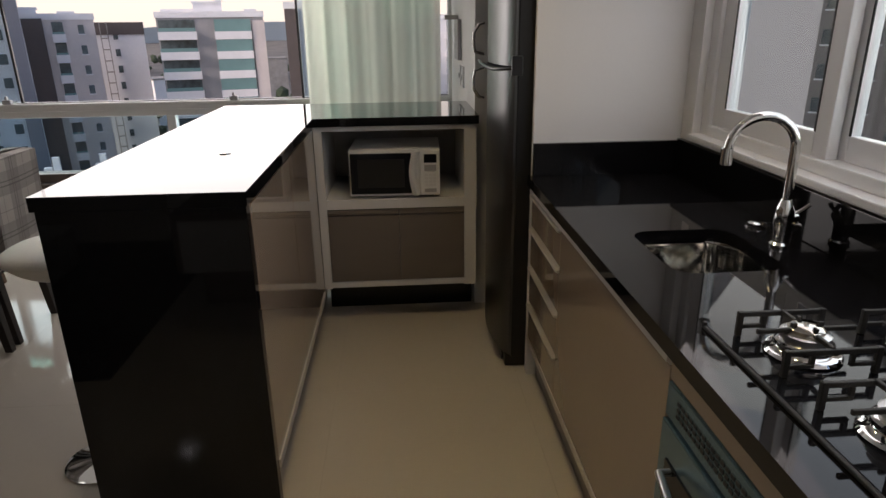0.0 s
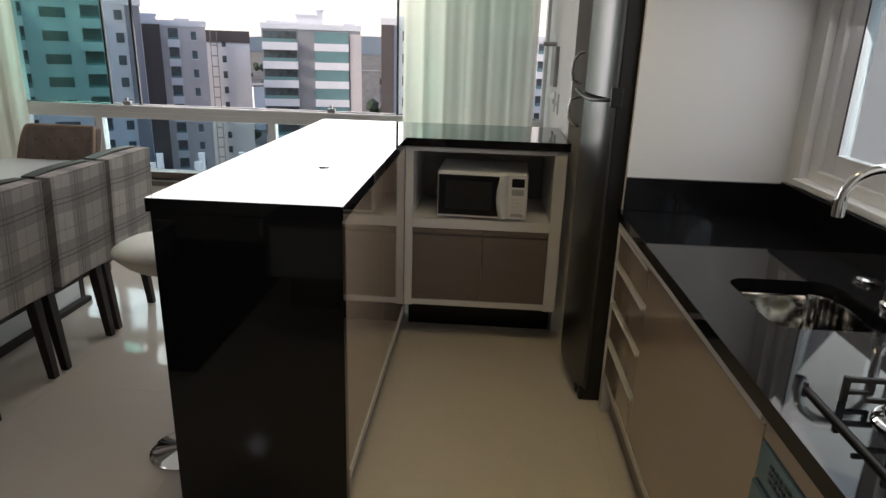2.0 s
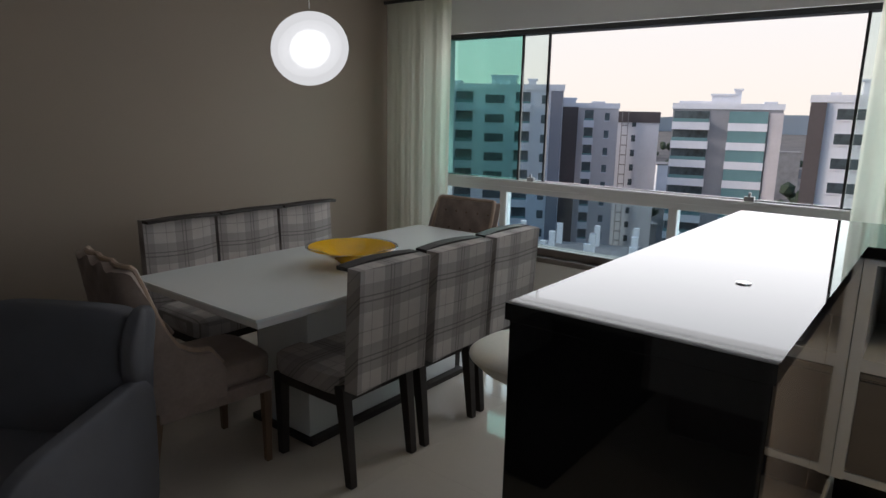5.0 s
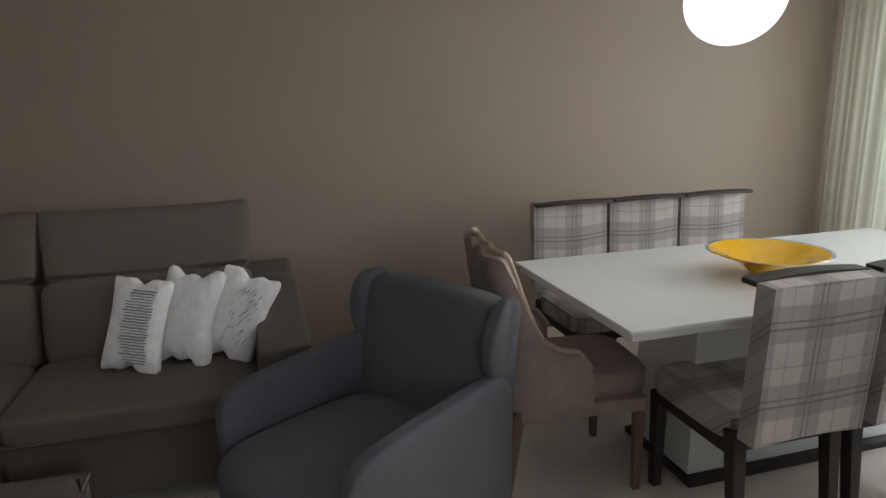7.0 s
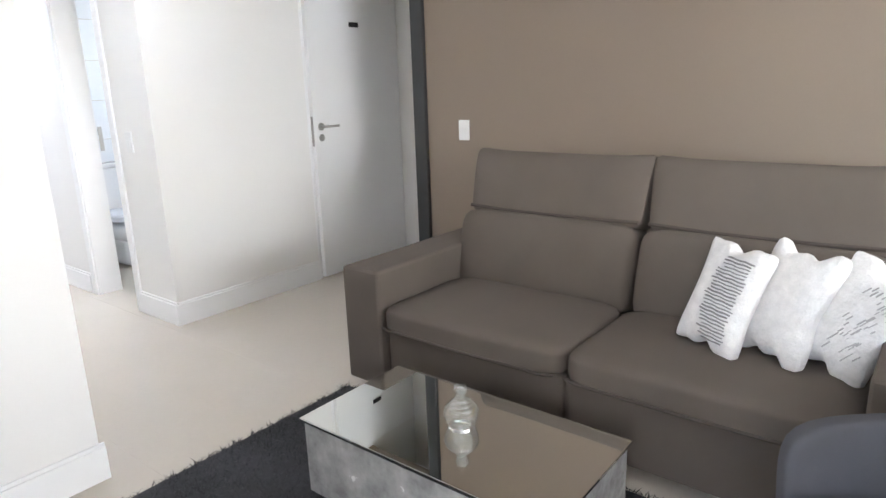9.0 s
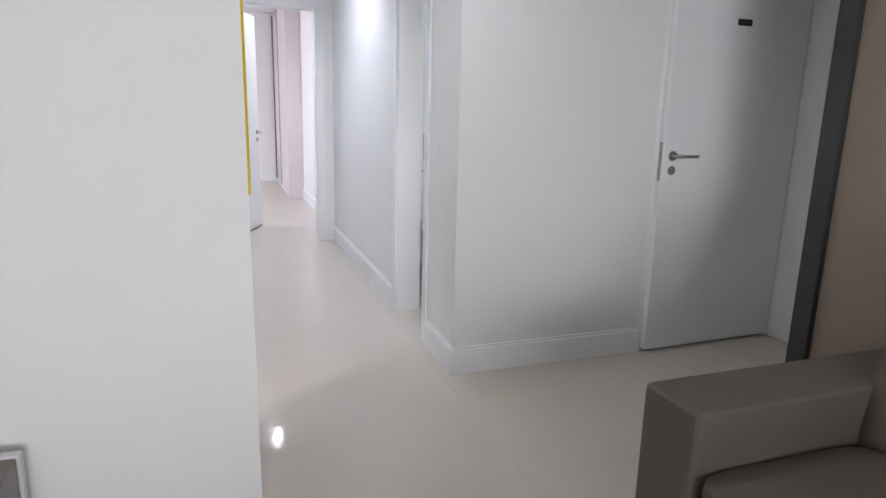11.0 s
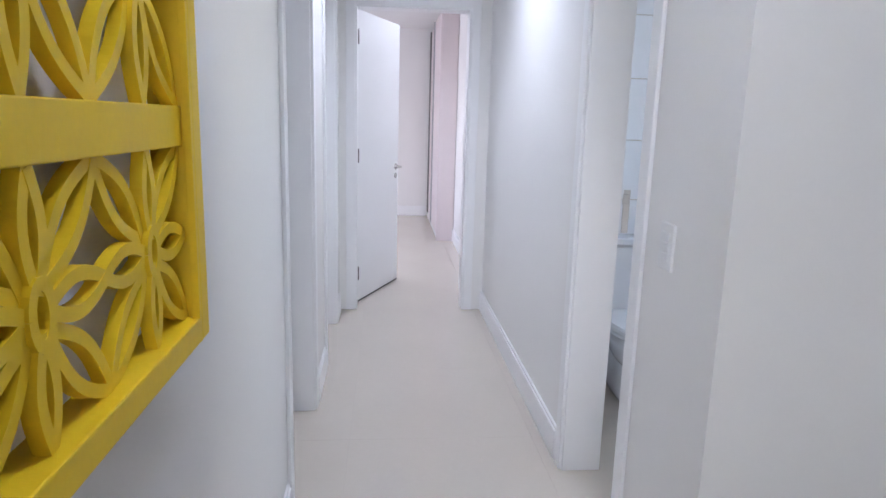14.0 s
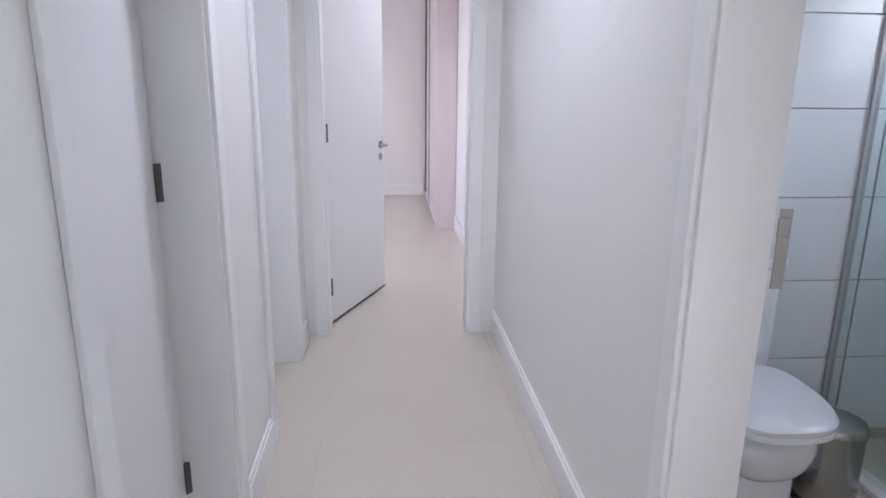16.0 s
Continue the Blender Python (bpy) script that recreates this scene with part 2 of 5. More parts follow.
GREENGLASS = pane_mat("green_tinted_glass", (0.60, 0.84, 0.79))
CLEARGLASS = pane_mat("clear_glass", (0.90, 0.95, 0.94))
PALEGLASS = pane_mat("pale_blue_glass", (0.78, 0.88, 0.90))
FROSTED = pane_mat("shower_glass", (0.88, 0.93, 0.925))
CRYSTAL = pane_mat("crystal", (0.95, 0.97, 0.97), 0.22)
BATHTILE = mat("white_wall_tile", (0.74, 0.76, 0.79), 0.12, var=0.02, ior=1.5, per_object=0.1)
CERAMIC = mat("white_ceramic", (0.80, 0.80, 0.82), 0.08, var=0.01, ior=1.52)
BINSTEEL = mat("brushed_bin_steel", (0.40, 0.39, 0.37), 0.25, 1.0, var=0.06, scale=5, grain=200, stretch=(1, 1, 12))
WARDROBE = mat("pale_pink_laminate", (0.68, 0.60, 0.60), 0.35, var=0.03, scale=3, stretch=(4, 4, 1))
DARKTRIM = mat("charcoal_door_frame", (0.035, 0.036, 0.036), 0.4, var=0.15)
LAMPGLASS = glow_mat("opal_glass", (1.0, 0.97, 0.94), 0.62, 0.35)
LAMPCORE = glow_mat("lamp_core", (1.0, 0.97, 0.93), 2.4)
LAMPHAZE = glow_mat("opal_inner_glass", (1.0, 0.97, 0.94), 0.75, 0.72)
SPOTGLOW = glow_mat("downlight_glow", (0.95, 0.97, 1.0), 25.0)
CONCRETE = mat("facade_white", (0.74, 0.72, 0.73), 0.85, var=0.08, scale=0.15, grain=2)
FACADEGREY = mat("facade_grey", (0.29, 0.28, 0.285), 0.85, var=0.1, scale=0.15, grain=2)
FACADEBROWN = mat("facade_brown", (0.105, 0.085, 0.08), 0.85, var=0.12, scale=0.2, grain=2)
FACADECREAM = mat("facade_cream", (0.60, 0.54, 0.52), 0.85, var=0.1, scale=0.2, grain=2)
WINDARK = mat("far_window_glass", (0.045, 0.055, 0.06), 0.15, var=0.5, scale=0.3, grain=1.5, alt=(0.14, 0.17, 0.18))
BALGLASS = mat("green_balcony_glass", (0.16, 0.27, 0.27), 0.15, var=0.15, scale=0.3)
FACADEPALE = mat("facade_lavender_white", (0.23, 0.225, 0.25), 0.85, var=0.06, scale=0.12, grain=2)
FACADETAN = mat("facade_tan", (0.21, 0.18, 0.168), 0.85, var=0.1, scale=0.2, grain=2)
RAWCONC = mat("raw_concrete", (0.27, 0.25, 0.24), 0.9, var=0.25, scale=0.3, grain=3)
GROUND = mat("town_ground", (0.10, 0.10, 0.095), 0.95, var=0.4, scale=0.03, grain=0.4, alt=(0.19, 0.17, 0.16))
TREES = mat("town_trees", (0.045, 0.06, 0.035), 0.9, var=0.4, scale=0.2, grain=2)


# ---- building blocks ----
def box(x0, x1, y0, y1, z0, z1, b=0.0, seg=2):
    bm = bmesh.new()
    bmesh.ops.create_cube(bm, size=1)
    for v in bm.verts:
        v.co = ((x0 + x1) / 2 + v.co.x * abs(x1 - x0), (y0 + y1) / 2 + v.co.y * abs(y1 - y0), (z0 + z1) / 2 + v.co.z * abs(z1 - z0))
    if b:
        bmesh.ops.bevel(bm, geom=bm.edges[:], offset=b, segments=seg, profile=0.6, affect="EDGES")
    return bm


def soft(bm):
    for f in bm.faces:
        f.smooth = True
    return bm


def merge(*bms):
    out = bms[0]
    for o in bms[1:]:
        me = bpy.data.meshes.new("tmp")
        o.to_mesh(me)
        o.free()
        out.from_mesh(me)
        bpy.data.meshes.remove(me)
    return out


def turned(bm, m):
    bmesh.ops.transform(bm, matrix=m, verts=bm.verts[:])
    return bm


def cyl(x, y, z, r, h, axis="z", seg=24, r2=None, b=0.0):
    """A round bar from its base centre along an axis."""
    bm = bmesh.new()
    bmesh.ops.create_cone(bm, cap_ends=True, segments=seg, radius1=r, radius2=r if r2 is None else r2, depth=h)
    if b:
        bmesh.ops.bevel(bm, geom=[e for e in bm.edges if len(e.link_faces) == 2 and any(len(f.verts) > 4 for f in e.link_faces)], offset=b, segments=2, affect="EDGES")
    m = Matrix.Translation((0, 0, h / 2))
    m = {"z": Matrix.Identity(4), "x": Matrix.Rotation(radians(90), 4, "Y"), "y": Matrix.Rotation(radians(-90), 4, "X")}[axis] @ m
    return turned(soft(bm), Matrix.Translation((x, y, z)) @ m)


def lathe(profile, x=0.0, y=0.0, z=0.0, seg=32):
    """Turns a profile of (radius, height) round the upright axis."""
    bm = bmesh.new()
    rings = []
    for r, h in profile:
        if r < 1e-5:
            rings.append([bm.verts.new((x, y, z + h))])
        else:
            rings.append([bm.verts.new((x + r * math.cos(2 * math.pi * i / seg), y + r * math.sin(2 * math.pi * i / seg), z + h)) for i in range(seg)])
    for a, b in zip(rings, rings[1:]):
        for i in range(seg):
            j = (i + 1) % seg
            if len(a) == 1 and len(b) > 1:
                bm.faces.new((a[0], b[i], b[j]))
            elif len(b) == 1 and len(a) > 1:
                bm.faces.new((a[i], b[0], a[j]))
            elif len(a) > 1:
                bm.faces.new((a[i], a[j], b[j], b[i]))
    bmesh.ops.recalc_face_normals(bm, faces=bm.faces[:])
    return soft(bm)


def tube(points, r, seg=10, caps=True):
    """A round bar along a line of points."""
    bm = bmesh.new()
    pts = [Vector(p) for p in points]
    up = Vector((0, 0, 1))
    rings = []
    for i, p in enumerate(pts):
        d = (pts[min(i + 1, len(pts) - 1)] - pts[max(i - 1, 0)]).normalized()
        a = d.cross(up if abs(d.z) < 0.95 else Vector((1, 0, 0))).normalized()
        if rings and a.dot(last) < 0:
            a = -a
        last, b = a, d.cross(a)
        rings.append([bm.verts.new(p + r * (math.cos(2 * math.pi * k / seg) * a + math.sin(2 * math.pi * k / seg) * b)) for k in range(seg)])
    for q, s in zip(rings, rings[1:]):
        for k in range(seg):
            bm.faces.new((q[k], q[(k + 1) % seg], s[(k + 1) % seg], s[k]))
    if caps:
        bm.faces.new(rings[0]), bm.faces.new(rings[-1][::-1])
    bmesh.ops.recalc_face_normals(bm, faces=bm.faces[:])
    return soft(bm)


def cushion(cx, cy, cz, sx, sy, sz, p=5.0, cuts=7, sag=None):
    """A soft block of that size; p: how square; sag moves each point."""
    bm = bmesh.new()
    bmesh.ops.create_cube(bm, size=2)
    bmesh.ops.subdivide_edges(bm, edges=bm.edges[:], cuts=cuts, use_grid_fill=True)
    for v in bm.verts:
        n = sum(abs(c) ** p for c in v.co) ** (1 / p)
        v.co = v.co / n
        if sag:
            v.co = sag(v.co)
        v.co = Vector((cx + v.co.x * sx / 2, cy + v.co.y * sy / 2, cz + v.co.z * sz / 2))
    return soft(bm)


def surface(fn, nu, nv, thick):
    """A sheet of fn(u, v), u and v from 0 to 1, given thickness."""
    bm = bmesh.new()
    grid = [[bm.verts.new(fn(i / nu, j / nv)) for j in range(nv + 1)] for i in range(nu + 1)]
    for i in range(nu):
        for j in range(nv):
            bm.faces.new((grid[i][j], grid[i + 1][j], grid[i + 1][j + 1], grid[i][j + 1]))
    bm.normal_update()
    if thick:
        bmesh.ops.solidify(bm, geom=bm.faces[:], thickness=thick)
    return soft(bm)


def mesh_of(name, bm, material, smooth=40):
    me = bpy.data.meshes.new(name)
    bm.to_mesh(me)
    bm.free()
    if material:
        me.materials.append(material)
    flags = [p.use_smooth for p in me.polygons]
    me.set_sharp_from_angle(angle=radians(smooth))
    me.polygons.foreach_set("use_smooth", flags)
    return me


def part(name, bm, material, parent, label=""):
    ob = new(name, bm if isinstance(bm, bpy.types.Mesh) else mesh_of(name, bm, material))
    ob.parent = parent
    return tagged(ob, label)


def thing(name, label, category, m=None, group="", kind=""):
    ob = new(name)
    ob.empty_display_size = 0.1
    if m is not None:
        ob.matrix_world = m
    return tagged(ob, label, category, group, kind)


def solid(name, bm, material, label, category, kind="", group="", m=None):
    ob = new(name, mesh_of(name, bm, material))
    if m is not None:
        ob.matrix_world = m
    return tagged(ob, label, category, group, kind)


def wall(name, bm, material, label, category="wall"):
    return solid(name, bm, material, label, category, "structure")

# ---- structure ----
H = 2.6
wall("ceiling", merge(box(-4.9, 1.5, -3.0, 5.05, H, H + 0.12), box(-4.5, 1.5, -10.7, -3.0, H, H + 0.12)), CEIL, "white painted plaster ceiling over the flat", "ceiling")
wall("wall_brown", box(-4.23, -4.08, -1.72, 5.05, 0, H), BROWN, "taupe painted wall behind sofa and dining table")
wall("wall_entry", merge(box(-3.825, -2.74, -2.72, -2.57, 0, H), box(-4.752, -3.825, -2.72, -2.57, 2.12, H), box(-4.90, -4.752, -2.72, -2.57, 0, H)), WHITE, "white wall beside the entrance door")
wall("wall_vestibule", merge(box(-4.90, -4.76, -2.57, -1.60, 0, H), box(-4.76, -4.23, -1.72, -1.60, 0, H)), WHITE, "white walls closing the entrance niche")
wall("wall_bath", merge(box(-2.89, -2.74, -3.03, -2.72, 0, H), box(-2.89, -2.74, -3.62, -3.03, 2.12, H), box(-2.89, -2.74, -5.83, -3.62, 0, H)), WHITE, "white corridor wall with the bathroom opening")
def aslant(bm):
    """Turns the first stretch of the corridor wall a little out of square."""
    for v in bm.verts:
        v.co.x -= 0.025 * (v.co.y + 3.40) / 1.89
    return bm


wall("wall_living", box(-1.75, -0.60, -1.51, -1.36, 0, H), WHITE, "white wall end beside the corridor")
wall("wall_tv", box(-0.60, -0.45, -1.40, 0.53, 0, H), WHITE, "white wall between living room and kitchen")
wall("wall_corridor", merge(aslant(box(-1.70, -1.55, -3.40, -1.51, 0, H)), box(-1.70, -1.55, -4.19, -3.40, 2.12, H), box(-1.70, -1.55, -4.74, -4.19, 0, H),
     box(-1.70, -1.55, -5.50, -4.74, 2.12, H), box(-1.70, -1.55, -5.83, -5.50, 0, H)), WHITE, "white corridor wall with two doorways")
wall("wall_corridor_end", merge(box(-1.80, -1.40, -5.98, -5.83, 0, H), box(-2.61, -1.80, -5.98, -5.83, 2.12, H), box(-3.4, -2.61, -5.98, -5.83, 0, H)), WHITE, "white wall with the bedroom doorway")
# the bedroom's window opening is unseen, added for its daylight lamp
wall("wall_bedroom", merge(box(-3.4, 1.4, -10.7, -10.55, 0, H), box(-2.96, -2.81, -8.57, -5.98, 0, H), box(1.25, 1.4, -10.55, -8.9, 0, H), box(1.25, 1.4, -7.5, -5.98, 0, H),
     box(1.25, 1.4, -8.9, -7.5, 0, 0.95), box(1.25, 1.4, -8.9, -7.5, 2.1, H), box(-1.40, 1.4, -5.98, -5.83, 0, H)), WHITE, "white bedroom walls with an added, unseen window opening")
wall("wall_rooms_behind", merge(box(-0.45, 1.34, -1.40, -1.25, 0, H), box(-1.40, -1.25, -5.83, -1.40, 0, H)), WHITE, "plain white walls closing the rooms behind")
# the gap in the far bathroom wall is an added, unseen window
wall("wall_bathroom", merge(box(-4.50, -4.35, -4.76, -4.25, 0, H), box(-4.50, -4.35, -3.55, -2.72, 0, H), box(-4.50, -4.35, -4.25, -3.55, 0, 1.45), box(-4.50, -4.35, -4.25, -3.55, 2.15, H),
     box(-4.35, -2.89, -4.76, -4.60, 0, H)), WHITE, "white bathroom walls with an added, unseen window opening")
wall("wall_window", merge(box(-4.08, 0.60, 4.85, 5.05, 0, 0.44), box(-4.08, 0.60, 4.85, 5.05, 2.13, H), box(-4.08, -3.62, 4.85, 5.05, 0.44, 2.13), box(0.41, 0.60, 4.85, 5.05, 0.44, 2.13)), WHITE, "white wall round the wide dining window")
wall("wall_corner", box(0.42, 0.60, 3.40, 4.85, 0, H), WHITE, "white wall between window corner and fridge")
wall("wall_fridge_back", merge(box(0.60, 1.34, 3.40, 3.52, 0, H)), WHITE, "white wall behind the fridge")
wall("wall_fridge_side", box(0.565, 1.17, 2.62, 2.648, 0, H), WHITE, "white partition panel beside the fridge")
wall("wall_kitchen", merge(box(1.17, 1.34, -1.25, 3.40, 0, 1.055), box(1.17, 1.34, -1.25, 3.40, 2.2, H), box(1.17, 1.34, 2.52, 3.40, 1.055, 2.2), box(1.17, 1.34, -1.25, 0.45, 1.055, 2.2)), WHITE, "white kitchen wall with a wide sliding window")
wall("wall_kitchen_end", box(0.60, 1.17, 0.50, 0.65, 0, H), WHITE, "white wall end beside the hob")
wall("lintel", box(-4.23, -4.08, -2.57, -1.818, 2.15, H), BROWN, "taupe lintel over the entrance niche", "lintel")
wall("trim", box(-4.25, -4.055, -1.815, -1.722, 0, 2.45, 0.004), DARKTRIM, "charcoal frame at the end of the taupe wall", "trim")

# unseen wall added to stop bathroom light leaking round the entrance door
wall("wall_light_stop", box(-4.90, -3.60, -2.80, -2.722, 0, H), WHITE, "unseen wall added behind the entrance door against light leaks")

# baseboards
BB = [(-2.74, -2.74, -3.0, -2.57, "w"), (-2.74, -2.74, -5.83, -3.69, "w"), (-1.70, -1.70, -4.66, -4.26, "e"), (-1.70, -1.70, -5.76, -5.57, "e"),
      (-3.82, -2.74, -2.57, -2.57, "n"), (-1.766, -0.60, -1.36, -1.36, "n"), (-2.61, 1.2, -10.55, -10.55, "n"), (-4.08, -4.08, -1.72, 4.85, "w2"), (-2.81, -2.81, -8.57, -5.98, "w")]
for x0, x1, y0, y1, side in BB:
    d = 0.016
    if side in ("w", "w2"):
        bm = merge(box(x0, x0 + d, y0, y1, 0, 0.125, 0.002), box(x0, x0 + d * 0.6, y0, y1, 0.125, 0.14, 0.002))
    elif side == "e":
        bm = merge(box(x0 - d, x0, y0, y1, 0, 0.125, 0.002), box(x0 - d * 0.6, x0, y0, y1, 0.125, 0.14, 0.002))
    else:
        bm = merge(box(x0, x1 + (d if x1 == -2.74 else 0), y0, y0 + d, 0, 0.125, 0.002), box(x0, x1, y0, y0 + d * 0.6, 0.125, 0.14, 0.002))
    wall("baseboard", bm, BROWN if side == "w2" else TRIM, "taupe skirting board along the taupe wall" if side == "w2" else "white moulded skirting board along the wall", "baseboard")
wall("baseboard", aslant(merge(box(-1.716, -1.70, -3.32, -1.36, 0, 0.125, 0.002), box(-1.7096, -1.70, -3.32, -1.36, 0.125, 0.14, 0.002))), TRIM, "white moulded skirting board along the corridor wall", "baseboard")


def doorway_trim(name, axis, at, depth, lo, hi, face, top=2.12, label="white painted door frame and architrave"):
    """Jamb lining and architraves of an opening; axis: the wall's normal, at: its two faces."""
    a, b = at
    w, p = 0.07, 0.014
    t = thing(name, label, "door frame", kind="structure")
    def put(nm, u0, u1, n0, n1, z0, z1):
        bm = box(n0, n1, u0, u1, z0, z1, 0.003) if axis == "x" else box(u0, u1, n0, n1, z0, z1, 0.003)
        part(nm, bm, TRIM, t)
    put("jamb", lo, lo + 0.025, a - 0.002, b + 0.002, 0, top)
    put("jamb", hi - 0.025, hi, a - 0.002, b + 0.002, 0, top)
    put("jamb_head", lo + 0.025, hi - 0.025, a - 0.002, b + 0.002, top - 0.025, top)
    for f in face:
        n0, n1 = (b + 0.001, b + p) if f > 0 else (a - p, a - 0.001)
        put("architrave", lo - w + 0.02, lo + 0.012, n0, n1, 0, top + w - 0.02)
        put("architrave", hi - 0.012, hi + w - 0.02, n0, n1, 0, top + w - 0.02)
        put("architrave_head", lo + 0.012, hi - 0.012, n0, n1, top - 0.012, top + w - 0.02)
    return t


doorway_trim("door_frame_bathroom", "x", (-2.89, -2.74), 0.15, -3.62, -3.03, (1,))
doorway_trim("door_frame_corridor", "x", (-1.70, -1.55), 0.15, -4.19, -3.40, (-1,))
doorway_trim("door_frame_second", "x", (-1.70, -1.55), 0.15, -5.50, -4.74, (-1,))
doorway_trim("door_frame_bedroom", "y", (-5.98, -5.83), 0.15, -2.61, -1.80, (1,))
doorway_trim("door_frame_entry", "y", (-2.72, -2.57), 0.15, -4.752, -3.825, (), label="pale grey painted entrance door lining")


def hinge(parent, x, y, z, m=None):
    bm = merge(box(-0.012, 0.012, -0.004, 0.004, -0.05, 0.05, 0.001), cyl(0, 0.006, -0.05, 0.006, 0.1, seg=10), box(-0.036, -0.012, -0.003, 0.003, -0.05, 0.05, 0.001))
    h = part("hinge", bm, HINGE, parent, "dark satin metal hinge")
    h.matrix_local = Matrix.Translation((x, y, z)) @ (m or Matrix.Identity(4))


def handle_set(parent, x, z, side, direction=1):
    """Lever on a rosette with a key rosette below; side: which face of the leaf."""
    y = 0.0 if side < 0 else 0.035
    s = side
    bm = merge(turned(cyl(0, 0, 0, 0.026, 0.009, seg=20, b=0.002), Matrix.Translation((x, y, z)) @ Matrix.Rotation(radians(90 if s < 0 else -90), 4, "X")),
               tube([(x, y, z), (x, y + s * 0.045, z), (x + direction * 0.012, y + s * 0.055, z), (x + direction * 0.12, y + s * 0.055, z)], 0.0085, 10))
    part("door_handle", bm, NICKEL, parent, "satin nickel lever handle")
    bm = merge(turned(cyl(0, 0, 0, 0.024, 0.008, seg=20, b=0.002), Matrix.Translation((x, y, z - 0.075)) @ Matrix.Rotation(radians(90 if s < 0 else -90), 4, "X")),
               box(x - 0.004, x + 0.004, y + s * 0.006 - 0.004, y + s * 0.006 + 0.004, z - 0.088, z - 0.068))
    part("key_rosette", bm, NICKEL, parent)


def door_leaf(name, label, m, width, hinges=(0.23, 1.10, 1.92), handle_at=0.98, peep=False, side=1):
    """A leaf along local x from its hinge edge, 35 mm thick in local y."""
    t = thing(name, label, "door", m, kind="structure")
    part("leaf", box(0, width, 0, 0.035, 0.014, 2.105, 0.002), TRIM, t)
    for z in hinges:
        hinge(t, 0.0, 0.04 if side > 0 else -0.012, z)
    if handle_at:
        for s in (-1, 1):
            handle_set(t, width - 0.06, handle_at, s, -1)
        part("lock_plate", box(width - 0.001, width + 0.002, 0.007, 0.028, handle_at - 0.13, handle_at + 0.07, 0.0005), NICKEL, t)
    if peep:
        part("peephole_plate", box(width * 0.515 - 0.045, width * 0.515 + 0.045, 0.036, 0.044, 1.737, 1.77, 0.003), BLACKPL, t, "small black peephole plate")
    return t


bedroom_door = door_leaf("door_bedroom", "open white bedroom door with satin nickel hardware", pose(-1.815, -5.985, 0, 0, 0, 247), 0.80, side=-1)
# thin black strip added for the dark gap line below the leaf
part("bottom_gap_strip", box(0.002, 0.798, -0.002, 0.037, 0.004, 0.014, 0.001), BLACKPL, bedroom_door, "thin black strip for the dark gap line")
door_leaf("door_corridor", "closed white corridor door with nickel hinges", pose(-1.515, -4.165, 0, 0, 0, 90), 0.735, handle_at=None)
door_leaf("door_second", "closed white door at the end of the corridor", pose(-1.515, -5.475, 0, 0, 0, 90), 0.705, handle_at=None)
door_leaf("door_entry", "white entrance door left slightly ajar", pose(-4.748, -2.595, 0, 0, 0, 1.5), 0.896, hinges=(), handle_at=1.075, peep=True)
solid("strike_plate", merge(box(-2.925, -2.90, -3.598, -3.594, 0.97, 1.13, 0.0008), box(-2.918, -2.895, -3.594, -3.585, 1.075, 1.115, 0.003)), NICKEL, "satin nickel strike plate on the bathroom jamb", "lock", "structure")


# ---- dining window ----
win = thing("window_1", "wide sliding window, white aluminium frame, centre panes pushed open", "window", kind="structure")
X0, X1, YW, ZB, ZR0, ZR1, ZT = -3.62, 0.41, 4.87, 0.44, 0.905, 1.005, 2.13
part("sill", merge(box(X0 - 0.02, X1 + 0.02, 4.81, 5.08, 0.40, 0.44, 0.004), box(X0, X1, 4.87, 5.0, 0.44, 0.50, 0.006)), TAUPE, win, "grey stone sill")
part("rail", merge(box(X0, X1, YW, YW + 0.12, ZR0, ZR1, 0.006), box(X0, X1, YW - 0.015, YW + 0.135, ZR1 - 0.02, ZR1, 0.004), box(X0, X1, YW - 0.006, YW + 0.0, ZR0 + 0.035, ZR0 + 0.045, 0.001)), TRIM, win)
part("head_track", merge(box(X0, X1, YW, YW + 0.12, ZT - 0.035, ZT, 0.004), box(X0, X1, YW - 0.004, YW + 0.0, ZT - 0.03, ZT - 0.02)), DARKTRIM, win, "dark aluminium head track")
for x in (X0, X1 - 0.012):
    part("side_frame", box(x, x + (0.05 if x < 0 else 0.012), YW, YW + 0.12, ZB, ZT, 0.004), TRIM, win)
for x in (-2.98, -1.62, -0.35):
    part("mullion", box(x - 0.03, x + 0.03, YW + 0.02, YW + 0.09, 0.50, ZR0, 0.004), TRIM, win)
for a, b in ((X0 + 0.05, -3.01), (-2.95, -1.65), (-1.59, -0.38), (-0.32, X1 - 0.014)):
    g = part("lower_pane", box(a, b, YW + 0.045, YW + 0.055, 0.50, ZR0), PALEGLASS, win)
    g.visible_shadow = False
for a, b, y, mt in ((X0 + 0.05, -2.855, 0.03, GREENGLASS), (-3.50, -2.65, 0.065, CLEARGLASS), (-0.66, 0.10, 0.03, CLEARGLASS), (-0.54, 0.30, 0.065, GREENGLASS)):
    g = part("sliding_pane", box(a, b, YW + y, YW + y + 0.008, ZR1, ZT - 0.035), mt, win)
    g.visible_shadow = False
    e = b if b < -2 else a
    part("pane_edge_profile", box(e - 0.008, e + 0.008, YW + y - 0.006, YW + y + 0.014, ZR1, ZT - 0.035, 0.002), DARKTRIM, win, "black aluminium edge profile")
for x in (-2.72, -1.15):
    part("latch", merge(box(x - 0.03, x + 0.03, YW - 0.012, YW + 0.02, ZR1, ZR1 + 0.03, 0.005), box(x - 0.008, x + 0.008, YW - 0.01, YW + 0.01, ZR1 + 0.03, ZR1 + 0.055, 0.003)), GREYPL, win)

